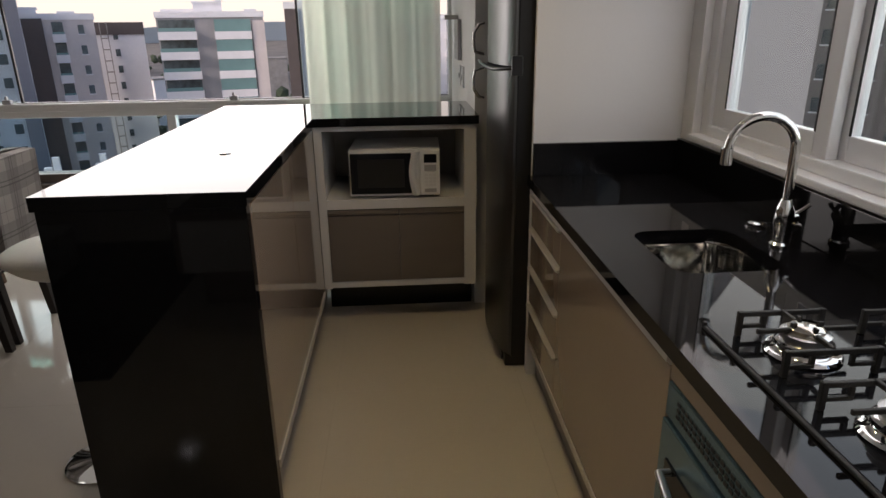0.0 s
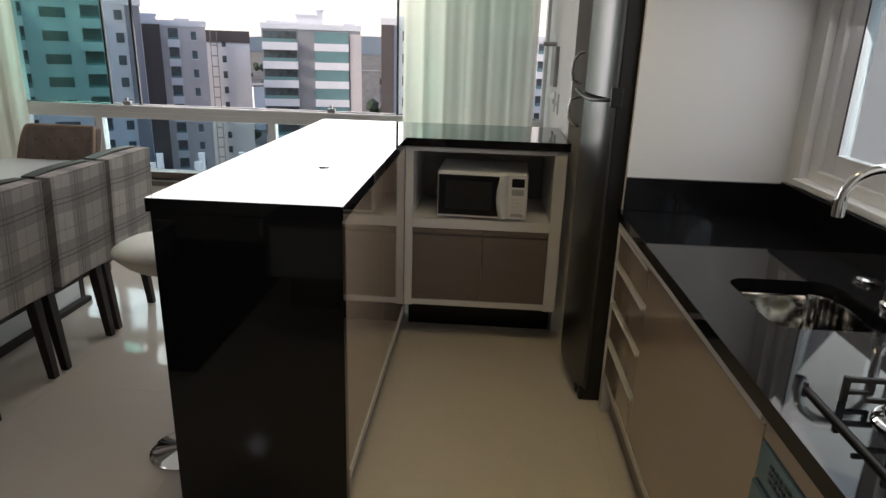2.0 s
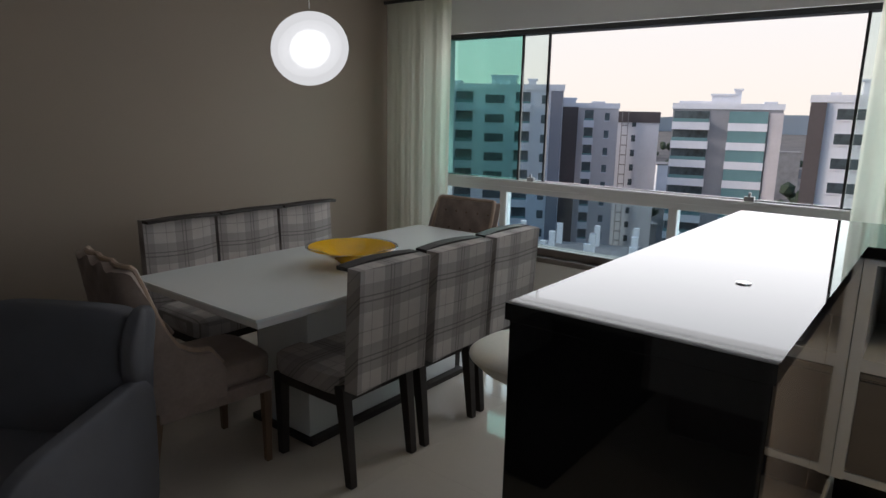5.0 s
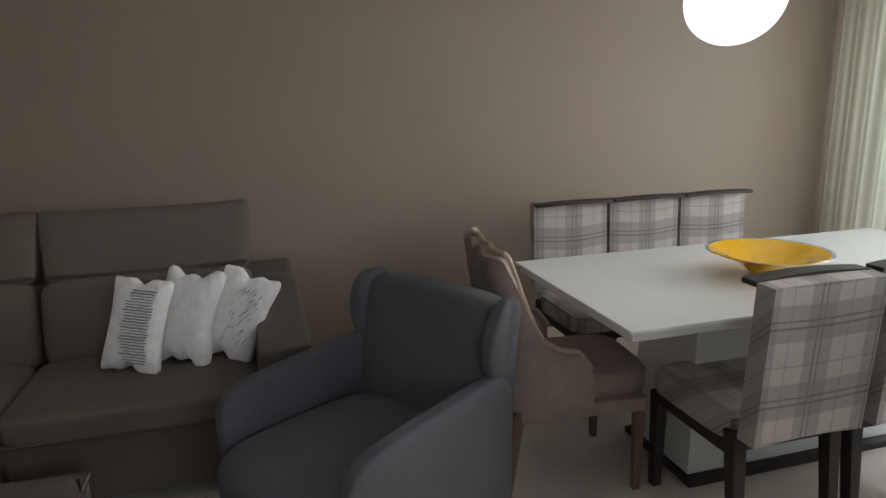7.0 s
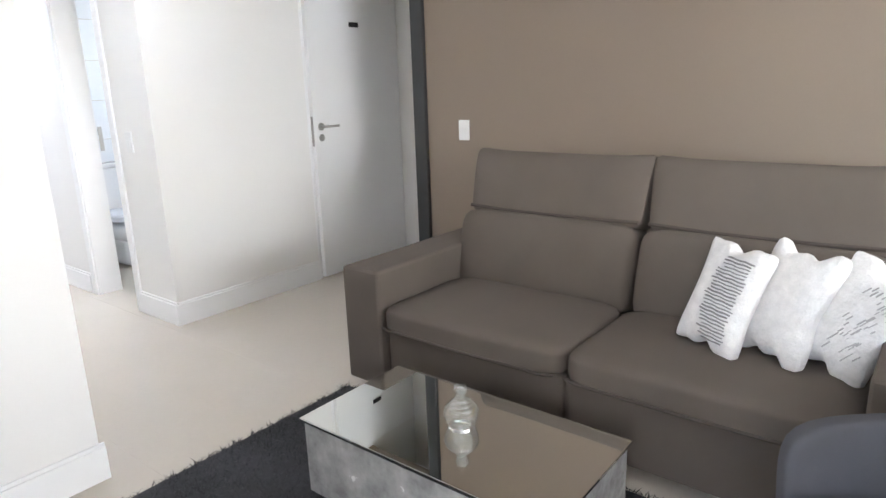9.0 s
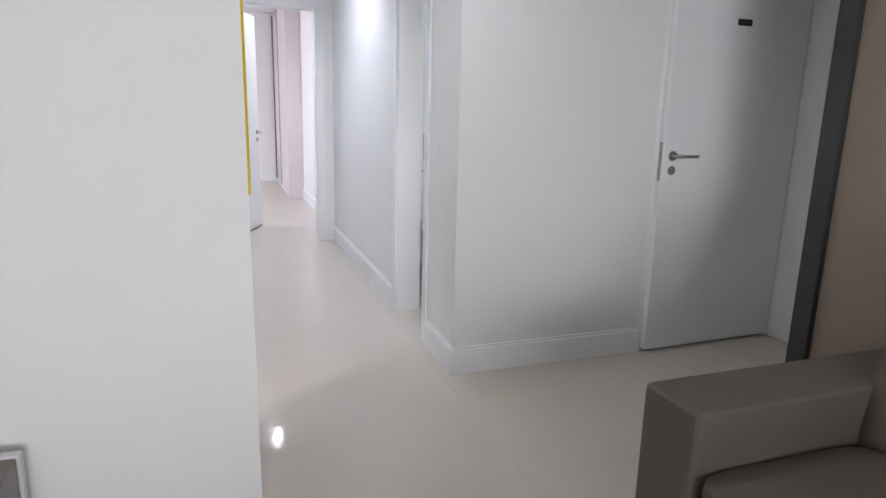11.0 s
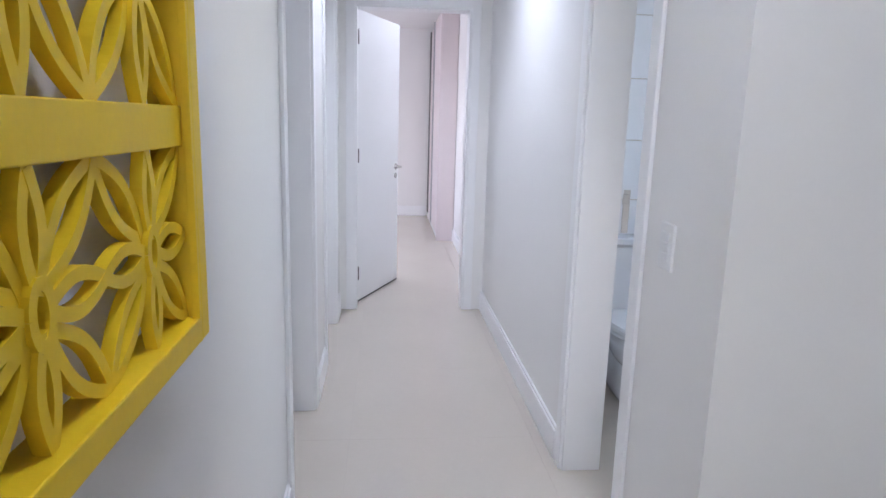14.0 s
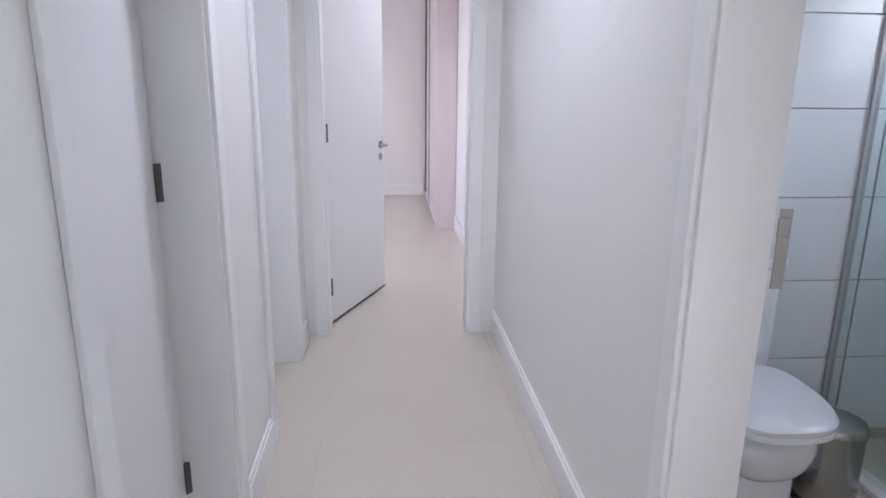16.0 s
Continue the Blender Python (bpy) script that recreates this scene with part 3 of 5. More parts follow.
# ---- kitchen window ----
kw = thing("window_2", "white framed sliding kitchen window over the sink", "window", kind="structure")
part("sill", box(1.15, 1.36, 0.45, 2.52, 1.055, 1.08, 0.005), TRIM, kw)
part("outer_frame", merge(box(1.20, 1.30, 2.46, 2.52, 1.08, 2.2, 0.004), box(1.20, 1.30, 0.45, 0.51, 1.08, 2.2, 0.004), box(1.20, 1.30, 0.51, 2.46, 1.08, 1.12, 0.004), box(1.20, 1.30, 0.51, 2.46, 2.14, 2.2, 0.004)), TRIM, kw)
for y0, y1, x in ((1.78, 2.46, 1.215), (1.08, 1.84, 1.255), (0.51, 1.16, 1.215)):
    sash = part("sash", merge(box(x, x + 0.035, y0, y0 + 0.065, 1.12, 2.14, 0.004), box(x, x + 0.035, y1 - 0.085, y1, 1.12, 2.14, 0.004),
                              box(x, x + 0.035, y0 + 0.065, y1 - 0.085, 1.12, 1.19, 0.004), box(x, x + 0.035, y0 + 0.065, y1 - 0.085, 2.07, 2.14, 0.004)), TRIM, kw)
    g = part("pane", box(x + 0.014, x + 0.02, y0 + 0.06, y1 - 0.08, 1.185, 2.075), CLEARGLASS, sash)
    g.visible_shadow = False
    part("gasket", merge(box(x - 0.001, x + 0.002, y0 + 0.063, y0 + 0.070, 1.19, 2.07), box(x - 0.001, x + 0.002, y1 - 0.09, y1 - 0.083, 1.19, 2.07)), BLACKPL, sash)


# ---- curtains ----
def curtain(name, x0, x1, y, z0, z1, folds, depth, seed):
    rnd = random.Random(seed)
    ph = [rnd.uniform(0, 6.28) for _ in range(4)]
    def fn(u, v):
        w = 0.35 + 0.65 * (1 - v)
        d = (0.55 + 0.45 * math.sin(5.1 * u + ph[1])) * math.sin(2 * math.pi * folds * u + ph[0] + 1.5 * math.sin(2 * math.pi * 1.3 * u + ph[1])) + 0.18 * math.sin(2 * math.pi * folds * 2.3 * u + ph[2])
        x = x0 + (x1 - x0) * u + 0.012 * math.sin(2 * math.pi * folds * u + ph[3]) * w
        return Vector((x, y + depth * d * (0.55 + 0.45 * w), z0 + (z1 - z0) * v))
    t = thing(name, "ivory sheer curtain hanging in soft pleats beside the window", "curtain", group="dining window curtains")
    part("fabric", surface(fn, folds * 20, 14, 0), CURTAIN, t)
    def hem(u, v):
        p = fn(u, 1)
        return Vector((p.x, p.y - 0.006, z1 - 0.09 + 0.1 * v))
    part("heading_tape", surface(hem, folds * 14, 2, 0), CURTAIN, t)
    return t


curtain("curtain", -4.04, -3.36, 4.66, 0.02, 2.37, 5, 0.022, 3)
curtain("curtain", -0.58, 0.335, 4.66, 0.02, 2.37, 6, 0.022, 8)
track = thing("curtain_track", "slim dark curtain rail fixed over the window", "curtain rail")
part("rail", merge(box(-4.06, 0.41, 4.64, 4.67, 2.375, 2.40, 0.003)), DARKTRIM, track)
for x in (-3.9, -2.6, -1.3, 0.2):
    part("bracket", box(x - 0.015, x + 0.015, 4.67, 4.85, 2.38, 2.395, 0.002), DARKTRIM, track)

# ---- entrance and corridor fittings ----
def switch(m, gangs, label):
    t = thing("light_switch", label, "light switch", m)
    part("plate", box(-0.038, 0.038, 0, 0.009, -0.06, 0.06, 0.004), WHITEPL, t)
    for i in range(gangs):
        z = (i - (gangs - 1) / 2) * 0.026
        part("rocker", box(-0.018, 0.018, 0.008, 0.0125, z - 0.011, z + 0.011, 0.002), WHITEPL, t)


switch(pose(-4.08, -1.437, 1.06, 0, 0, -90), 1, "white switch plate on the taupe wall above sofa")
switch(pose(-2.74, -2.845, 1.065, 0, 0, -90), 3, "white three gang switch on the corridor wall")

# ---- kitchen: island ----
isl = thing("kitchen_island", "black granite and beige lacquer breakfast bar island", "kitchen island")
part("end_panel", box(-0.935, -0.385, 1.78, 1.82, 0, 1.038, 0.002), GRANITE, isl, "polished black granite waterfall end")
part("carcass", box(-0.925, -0.405, 1.82, 3.80, 0.12, 1.038), TAUPE, isl)
part("plinth", box(-0.88, -0.45, 1.82, 3.78, 0, 0.12), BLACKPL, isl)
for a, b in ((1.823, 2.50), (2.504, 3.188)):
    part("door", box(-0.405, -0.386, a, b, 0.17, 1.03, 0.002), BEIGE, isl, "glossy beige lacquer door")
part("base_strip", box(-0.41, -0.380, 1.821, 3.19, 0.160, 0.192, 0.002), SATINALU, isl, "aluminium base strip")
part("bar_panel", box(-0.935, -0.925, 1.82, 3.80, 0.0, 1.038, 0.001), GRANITE, isl)
so = thing("pop_up_socket", "round steel pop up socket set in bar top", "socket")
part("cap", cyl(-0.575, 2.34, 1.08, 0.014, 0.004, seg=20, b=0.001), CHROME, so)
part("ring", lathe([(0.014, 0.0), (0.019, 0.0), (0.019, 0.003), (0.014, 0.003), (0.014, 0.0)], -0.575, 2.34, 1.08), ALU, so)

mc = thing("microwave_cabinet", "white framed taupe cabinet with microwave niche", "kitchen cabinet")
for nm, b in (("side_panel", (-0.385, -0.345, 3.20, 3.80, 0.20, 1.036)), ("side_panel", (0.345, 0.405, 3.20, 3.80, 0.20, 1.036)), ("top_panel", (-0.345, 0.345, 3.20, 3.80, 1.015, 1.036)),
              ("shelf", (-0.345, 0.345, 3.20, 3.80, 0.626, 0.675)), ("bottom_panel", (-0.345, 0.345, 3.20, 3.80, 0.205, 0.235))):
    part(nm, box(*b, 0.001), CABWHITE, mc)
part("niche_back", box(-0.345, 0.345, 3.74, 3.755, 0.675, 1.015), GREYPL, mc)
part("plinth", box(-0.385, 0.405, 3.42, 3.78, 0, 0.20, 0.001), GRANITE, mc)
for a, b in ((-0.343, 0.012), (0.016, 0.343)):
    d = part("door", box(a, b, 3.196, 3.215, 0.24, 0.594, 0.002), TAUPE, mc)
    part("handle_profile", merge(box(a, b, 3.198, 3.22, 0.596, 0.622, 0.002), box(a, b, 3.190, 3.198, 0.600, 0.605, 0.001)), TAUPE, d, "recessed taupe handle profile")
# black strips behind the doors stand in for the shade in their gaps
part("door_gap_shade", merge(box(0.0125, 0.0155, 3.2, 3.21, 0.24, 0.595), box(-0.345, 0.345, 3.21, 3.23, 0.594, 0.625)), BLACKPL, mc)
mw = thing("microwave_oven", "white microwave oven with black glass door", "microwave", pose(0.0, 3.215, 0.677, 0, 0, -2) @ Matrix.Diagonal((0.98, 1, 0.92, 1)))
part("body", box(-0.23, 0.23, 0.012, 0.37, 0.012, 0.262, 0.008), WHITEPL, mw)
door = part("door", merge(box(-0.228, 0.125, -0.012, 0.014, 0.014, 0.258, 0.006)), WHITEPL, mw)
part("door_glass", box(-0.222, 0.085, -0.016, -0.010, 0.026, 0.246, 0.004), DARKGLASS, door, "black door glass")
part("mesh_window", box(-0.185, 0.05, -0.0175, -0.0155, 0.06, 0.215, 0.001), BLACKPL, door)
part("door_handle", surface(lambda u, v: Vector((0.093 + 0.032 * v - 0.018 * math.sin(math.pi * u), -0.018 - 0.016 * math.sin(math.pi * v), 0.018 + 0.236 * u)), 12, 6, 0.004), WHITEPL, door, "curved white door handle")
panel = part("control_panel", box(0.13, 0.228, -0.010, 0.014, 0.014, 0.258, 0.004), WHITEPL, mw)
part("display", box(0.148, 0.212, -0.013, -0.009, 0.192, 0.238, 0.001), DARKGLASS, panel, "black clock display")
part("keypad_strip", box(0.15, 0.21, -0.0125, -0.009, 0.148, 0.18, 0.001), GREYPL, panel)
for r in range(4):
    for c in range(3):
        part("button", box(0.152 + c * 0.02, 0.168 + c * 0.02, -0.0125, -0.009, 0.062 + r * 0.019, 0.076 + r * 0.019, 0.0015), CABWHITE, panel)
part("open_button", box(0.15, 0.21, -0.013, -0.009, 0.03, 0.05, 0.002), GREYPL, panel)
for x in (-0.19, 0.19):
    for y in (0.05, 0.32):
        part("foot", cyl(x, y, 0, 0.014, 0.014, seg=12), BLACKPL, mw)

# ---- kitchen: fridge ----
fr = thing("refrigerator", "tall dark stainless steel two door refrigerator", "refrigerator", pose(0.448, 2.665, 0))
FH, FW = 1.90, 0.62
part("body", box(0.055, 0.68, 0.0, FW, 0.05, FH - 0.02, 0.006), BLACKPL, fr, "black fridge cabinet")
part("base_grille", merge(box(0.03, 0.6, 0.01, FW - 0.01, 0.0, 0.06, 0.008), box(0.02, 0.03, 0.05, FW - 0.05, 0.015, 0.05, 0.002)), BLACKPL, fr)


def fridge_door(z0, z1):
    bm = bmesh.new()
    n = 18
    prof = []
    for i in range(n + 1):
        u = i / n
        prof.append((0.045 - 0.058 * math.sin(math.pi * u) ** 0.55, u * FW))
    ring = [(0.055, 0.0)] + prof + [(0.055, FW)]
    lo, hi = [bm.verts.new((x, y, z0)) for x, y in ring], [bm.verts.new((x, y, z1)) for x, y in ring]
    for i in range(len(ring)):
        j = (i + 1) % len(ring)
        bm.faces.new((lo[i], lo[j], hi[j], hi[i]))
    bm.faces.new(lo[::-1]), bm.faces.new(hi)
    bmesh.ops.recalc_face_normals(bm, faces=bm.faces[:])
    return soft(bm)


for z0, z1, zh, s in ((0.065, 1.325, 1.30, -1), (1.335, FH, 1.36, 1)):
    d = part("door", fridge_door(z0, z1), STEEL, fr, "curved brushed steel door")
    part("door_handle", tube([(-0.008, FW - 0.07, zh), (-0.05, FW - 0.075, zh + s * 0.012), (-0.058, FW - 0.078, zh + s * 0.05), (-0.055, FW - 0.078, zh + s * 0.10), (-0.03, FW - 0.075, zh + s * 0.135), (-0.006, FW - 0.072, zh + s * 0.14)], 0.007, 10), CHROME, d, "bowed chrome handle")
    part("gasket", box(0.054, 0.060, 0.006, FW - 0.006, z0 + 0.01, z1 - 0.01, 0.001), BLACKPL, d)
part("lock_bar", tube([(-0.030, FW - 0.08, 1.332), (-0.034, FW * 0.5, 1.322), (-0.022, FW * 0.22, 1.318), (0.03, 0.02, 1.326), (0.05, -0.006, 1.33)], 0.0085, 10), BLACKPL, fr, "black safety strap across the doors")
part("strap_anchor", box(0.03, 0.075, -0.012, 0.002, 1.30, 1.375, 0.004), BLACKPL, fr)
solid("storage_box", merge(box(0.62, 1.10, 2.72, 3.20, FH - 0.018, FH + 0.14, 0.006)), DARKGLASS, "dark low box lying on top of fridge", "box")

# ---- kitchen: sink counter ----
solid("backsplash", merge(box(1.145, 1.165, 0.655, 2.595, 0.909, 1.05, 0.002), box(0.565, 1.165, 2.597, 2.616, 0.909, 1.04, 0.002)), GRANITE, "black granite upstand behind the worktop", "backsplash")


def rounded_ring(cx, cy, hx, hy, r, n=6):
    pts = []
    for sx, sy, a0 in ((1, 1, 0), (-1, 1, 90), (-1, -1, 180), (1, -1, 270)):
        for i in range(n + 1):
            a = radians(a0 + 90 * i / n)
            pts.append((cx + sx * (hx - r) + r * math.cos(a), cy + sy * (hy - r) + r * math.sin(a)))
    return pts


def sink_bowl():
    bm = bmesh.new()
    rows = []
    for hx, hy, r, z in ((0.158, 0.218, 0.068, 0.869), (0.150, 0.208, 0.065, 0.868), (0.148, 0.206, 0.065, 0.860), (0.148, 0.205, 0.06, 0.80), (0.135, 0.190, 0.06, 0.745), (0.10, 0.15, 0.05, 0.735), (0.03, 0.03, 0.029, 0.731)):
        rows.append([bm.verts.new((x, y, z)) for x, y in rounded_ring(0.845, 1.675, hx, hy * 0.83, r)])
    for a, b in zip(rows, rows[1:]):
        for i in range(len(a)):
            j = (i + 1) % len(a)
            bm.faces.new((a[i], a[j], b[j], b[i]))
    bm.faces.new(rows[-1][::-1])
    bmesh.ops.recalc_face_normals(bm, faces=bm.faces[:])
    bmesh.ops.reverse_faces(bm, faces=bm.faces[:])
    return soft(bm)


def slab(outline, hole, z0, z1):
    """A stone slab of that outline, with a hole cut through it."""
    bm = bmesh.new()
    edges = []
    for ring in (outline, hole):
        vs = [bm.verts.new((x, y, z1)) for x, y in ring]
        edges += [bm.edges.new((vs[q], vs[(q + 1) % len(vs)])) for q in range(len(vs))] if vs else []
    bmesh.ops.triangle_fill(bm, edges=edges, use_beauty=True)
    got = bmesh.ops.extrude_face_region(bm, geom=bm.faces[:])
    for v in got["geom"]:
        if isinstance(v, bmesh.types.BMVert):
            v.co.z = z0
    bmesh.ops.recalc_face_normals(bm, faces=bm.faces[:])
    return bm


solid("sink_worktop", slab([(0.545, 0.42), (0.597, 0.42), (0.597, 0.655), (1.165, 0.655), (1.165, 2.615), (0.545, 2.615)], rounded_ring(0.845, 1.675, 0.148, 0.172, 0.06), 0.870, 0.908), GRANITE, "polished black granite worktop with sink cut-out", "worktop")
solid("bar_worktop", slab([(-0.945, 1.775), (-0.38, 1.775), (-0.38, 3.185), (0.415, 3.185), (0.415, 3.82), (-0.945, 3.82)], (), 1.040, 1.08), GRANITE, "L-shaped polished black granite bar top", "worktop")
sink = thing("kitchen_sink", "polished stainless steel single bowl sink set in granite", "sink")
part("bowl", sink_bowl(), SINKSTEEL, sink)
part("drain", lathe([(0.0, 0.002), (0.012, 0.004), (0.03, 0.006), (0.04, 0.004), (0.04, 0.0)], 0.845, 1.675, 0.733, 20), CHROME, sink)
tap = thing("kitchen_tap", "tall chrome gooseneck kitchen tap", "tap", pose(1.06, 1.68, 0.909))
part("base", lathe([(0.0, 0.0), (0.027, 0.0), (0.027, 0.006), (0.021, 0.012), (0.021, 0.05), (0.025, 0.06), (0.025, 0.10), (0.02, 0.115), (0.014, 0.13), (0.0, 0.13)], seg=24), CHROME, tap)
arc = [(0, 0, 0.12), (0, 0, 0.26)] + [(-0.085 + 0.085 * math.cos(a), 0.01 * (1 - math.cos(a)), 0.265 + 0.085 * math.sin(a)) for a in (radians(q) for q in range(12, 181, 12))] + [(-0.172, 0.021, 0.262)]
part("spout", tube(arc, 0.0125, 14), CHROME, tap)
part("aerator", merge(cyl(-0.172, 0.021, 0.224, 0.0155, 0.045, seg=18, b=0.002)), CHROME, tap)
part("lever", merge(tube([(0.02, -0.005, 0.085), (0.045, -0.012, 0.105), (0.058, -0.016, 0.118)], 0.006, 8), cyl(0.012, -0.004, 0.08, 0.014, 0.02, "x", 14)), CHROME, tap)
sd = thing("soap_dispenser_cap", "flat chrome soap dispenser beside the tap", "soap dispenser", pose(1.095, 1.86, 0.909))
part("flange", lathe([(0.0, 0.0), (0.034, 0.0), (0.034, 0.003), (0.012, 0.005), (0.010, 0.009), (0.0, 0.009)], seg=24), CHROME, sd)
part("pump_head", lathe([(0.0, 0.008), (0.024, 0.008), (0.026, 0.010), (0.020, 0.014), (0.0, 0.015)], seg=20), CHROME, sd)

base = thing("drawer_cabinet", "four drawer beige kitchen cabinet with white side", "kitchen cabinet")
part("carcass", box(0.585, 1.16, 2.104, 2.591, 0.192, 0.836), CABWHITE, base)
part("side_panel", box(0.562, 1.16, 2.592, 2.618, 0, 0.867, 0.001), CABWHITE, base)
for z0, z1 in ((0.705, 0.835), (0.535, 0.692), (0.365, 0.522), (0.195, 0.352)):
    d = part("drawer_front", box(0.562, 0.584, 2.104, 2.588, z0, z1 - 0.014, 0.002), BEIGE, base, "glossy beige drawer front")
    part("handle_profile", merge(box(0.558, 0.586, 2.104, 2.588, z1 - 0.013, z1 - 0.001, 0.001), box(0.550, 0.560, 2.104, 2.588, z1 - 0.009, z1 - 0.001, 0.001)), SATINALU, d)
sinkcab = thing("sink_cabinet", "beige gloss sink cabinet with aluminium handle strip", "kitchen cabinet")
part("carcass", box(0.585, 1.16, 1.215, 2.10, 0.192, 0.72), CABWHITE, sinkcab)
part("door", box(0.562, 0.584, 1.192, 2.101, 0.195, 0.835, 0.002), BEIGE, sinkcab, "glossy beige lacquer door")
for a, b in ((1.192, 1.70), (1.704, 2.10), (2.106, 2.59)):
    part("handle_strip", merge(box(0.560, 0.59, a, b, 0.84, 0.862, 0.001), box(0.552, 0.561, a, b, 0.846, 0.862, 0.001)), SATINALU, sinkcab)
part("base_strip", box(0.560, 0.59, 0.66, 2.59, 0.164, 0.191, 0.001), SATINALU, sinkcab)
part("plinth", box(0.605, 1.1, 0.66, 2.59, 0, 0.164), TAUPE, sinkcab)
ov = thing("built_in_oven", "built in steel oven with teal protective film", "oven")
part("carcass", box(0.60, 1.15, 0.66, 1.185, 0.19, 0.86), BLACKPL, ov)
part("filler_strip", box(0.561, 0.598, 0.42, 1.186, 0.815, 0.862, 0.001), BEIGE, ov)
part("fascia", box(0.557, 0.598, 0.585, 1.182, 0.735, 0.812, 0.003), TEALFILM, ov, "vented top strip")
for i in range(27):
    for j in range(3):
        part("vent_slot", box(0.5555, 0.558, 0.665 + i * 0.0175, 0.677 + i * 0.0175, 0.757 + j * 0.014, 0.765 + j * 0.014), BLACKPL, ov)
od = part("door", merge(box(0.552, 0.598, 0.585, 1.182, 0.20, 0.728, 0.004)), TEALFILM, ov, "steel oven door under teal film")
part("door_glass", box(0.549, 0.553, 0.63, 1.145, 0.24, 0.655, 0.002), DARKGLASS, od)
part("inner_window", box(0.5475, 0.5495, 0.69, 1.09, 0.30, 0.56, 0.001), BLACKPL, od)
part("door_handle", tube([(0.552, 1.115, 0.64), (0.525, 1.11, 0.645), (0.508, 1.03, 0.652), (0.502, 0.92, 0.655), (0.508, 0.74, 0.652), (0.525, 0.66, 0.645), (0.552, 0.655, 0.64)], 0.009, 10), ALU, od, "bowed steel handle")

hob = thing("gas_hob", "black glass gas hob with cast iron grates", "gas hob")
part("glass", box(0.635, 1.09, 0.66, 1.215, 0.9085, 0.915, 0.003), DARKGLASS, hob, "black tempered glass plate")
part("front_trim", merge(box(0.628, 0.636, 0.66, 1.21, 0.9085, 0.9155, 0.002), box(0.628, 0.636, 1.208, 1.217, 0.9085, 0.923, 0.002)), IRON, hob, "matt black edge trim")


def burner(cx, cy, r):
    b = part("burner", lathe([(0, 0.0), (r * 1.25, 0.0), (r * 1.32, 0.004), (r * 1.25, 0.009), (r * 1.1, 0.010), (r, 0.014), (r, 0.026), (r * 0.85, 0.03), (0, 0.03)], cx, cy, 0.915, 32), CHROME, hob, "chrome burner bowl")
    part("burner_ring", lathe([(r * 0.84, 0.03), (r * 0.86, 0.042), (r * 0.6, 0.046), (0, 0.046)], cx, cy, 0.915, 28), ALU, b)
    part("burner_cap", lathe([(0, 0.046), (r * 0.62, 0.046), (r * 0.64, 0.052), (r * 0.5, 0.057), (0, 0.058)], cx, cy, 0.915, 28), SINKSTEEL, b)
    q = r * 1.9
    for k in (-1, 1):
        y, e = cy + k * q * 0.82, q * 0.86
        part("grate_frame", merge(box(cx - e, cx + e, y - 0.004, y + 0.004, 0.955, 0.965, 0.002), box(cx - e, cx - e + 0.05, y - 0.004, y + 0.004, 0.931, 0.939, 0.002), box(cx + e - 0.05, cx + e, y - 0.004, y + 0.004, 0.931, 0.939, 0.002),
                                  box(cx - e - 0.005, cx - e + 0.006, y - 0.005, y + 0.005, 0.9155, 0.966, 0.002), box(cx + e - 0.006, cx + e + 0.005, y - 0.005, y + 0.005, 0.9155, 0.966, 0.002),
                                  box(cx - e + 0.042, cx - e + 0.05, y - 0.004, y + 0.004, 0.939, 0.955, 0.001), box(cx + e - 0.05, cx + e - 0.042, y - 0.004, y + 0.004, 0.939, 0.955, 0.001)), IRON, hob, "cast iron pan support")
    for a in (0, 90, 180, 270):
        reach = q * (0.82 if a % 180 else 0.98)
        part("grate_finger", turned(merge(box(0.02, reach, -0.0035, 0.0035, 0.043, 0.052, 0.002), box(0.02, 0.03, -0.003, 0.003, 0.050, 0.062, 0.001)), Matrix.Translation((cx, cy, 0.9155)) @ Matrix.Rotation(radians(a), 4, "Z")), IRON, hob)


burner(0.755, 1.085, 0.050)
burner(0.755, 0.83, 0.050)
burner(0.975, 1.09, 0.038)
burner(0.975, 0.82, 0.038)
hd = thing("upper_cabinet", "white wall cabinet above the worktop", "kitchen cabinet")
part("body", box(0.84, 1.165, 2.24, 2.616, 1.80, 2.50, 0.002), CABWHITE, hd)
part("door", box(0.82, 0.839, 2.244, 2.612, 1.79, 2.496, 0.002), CABWHITE, hd)

# wall fittings by the window corner
br = thing("wall_bracket", "grey metal folding bracket on the white wall", "bracket")
part("arm", box(0.335, 0.418, 4.30, 4.33, 1.525, 1.55, 0.003), NICKEL, br)
part("drop_bar", box(0.395, 0.418, 4.10, 4.33, 1.29, 1.525, 0.004), GREYPL, br)
for y, z in ((3.98, 1.20), (4.16, 1.20)):
    s = thing("wall_socket", "white wall socket above the bar top", "socket", pose(0.42, y, z, 0, 0, 90))
    part("plate", box(-0.04, 0.04, 0, 0.01, -0.06, 0.06, 0.004), WHITEPL, s)
    part("outlet", cyl(0, 0.010, 0, 0.016, 0.004, "y", 16), GREYPL, s)


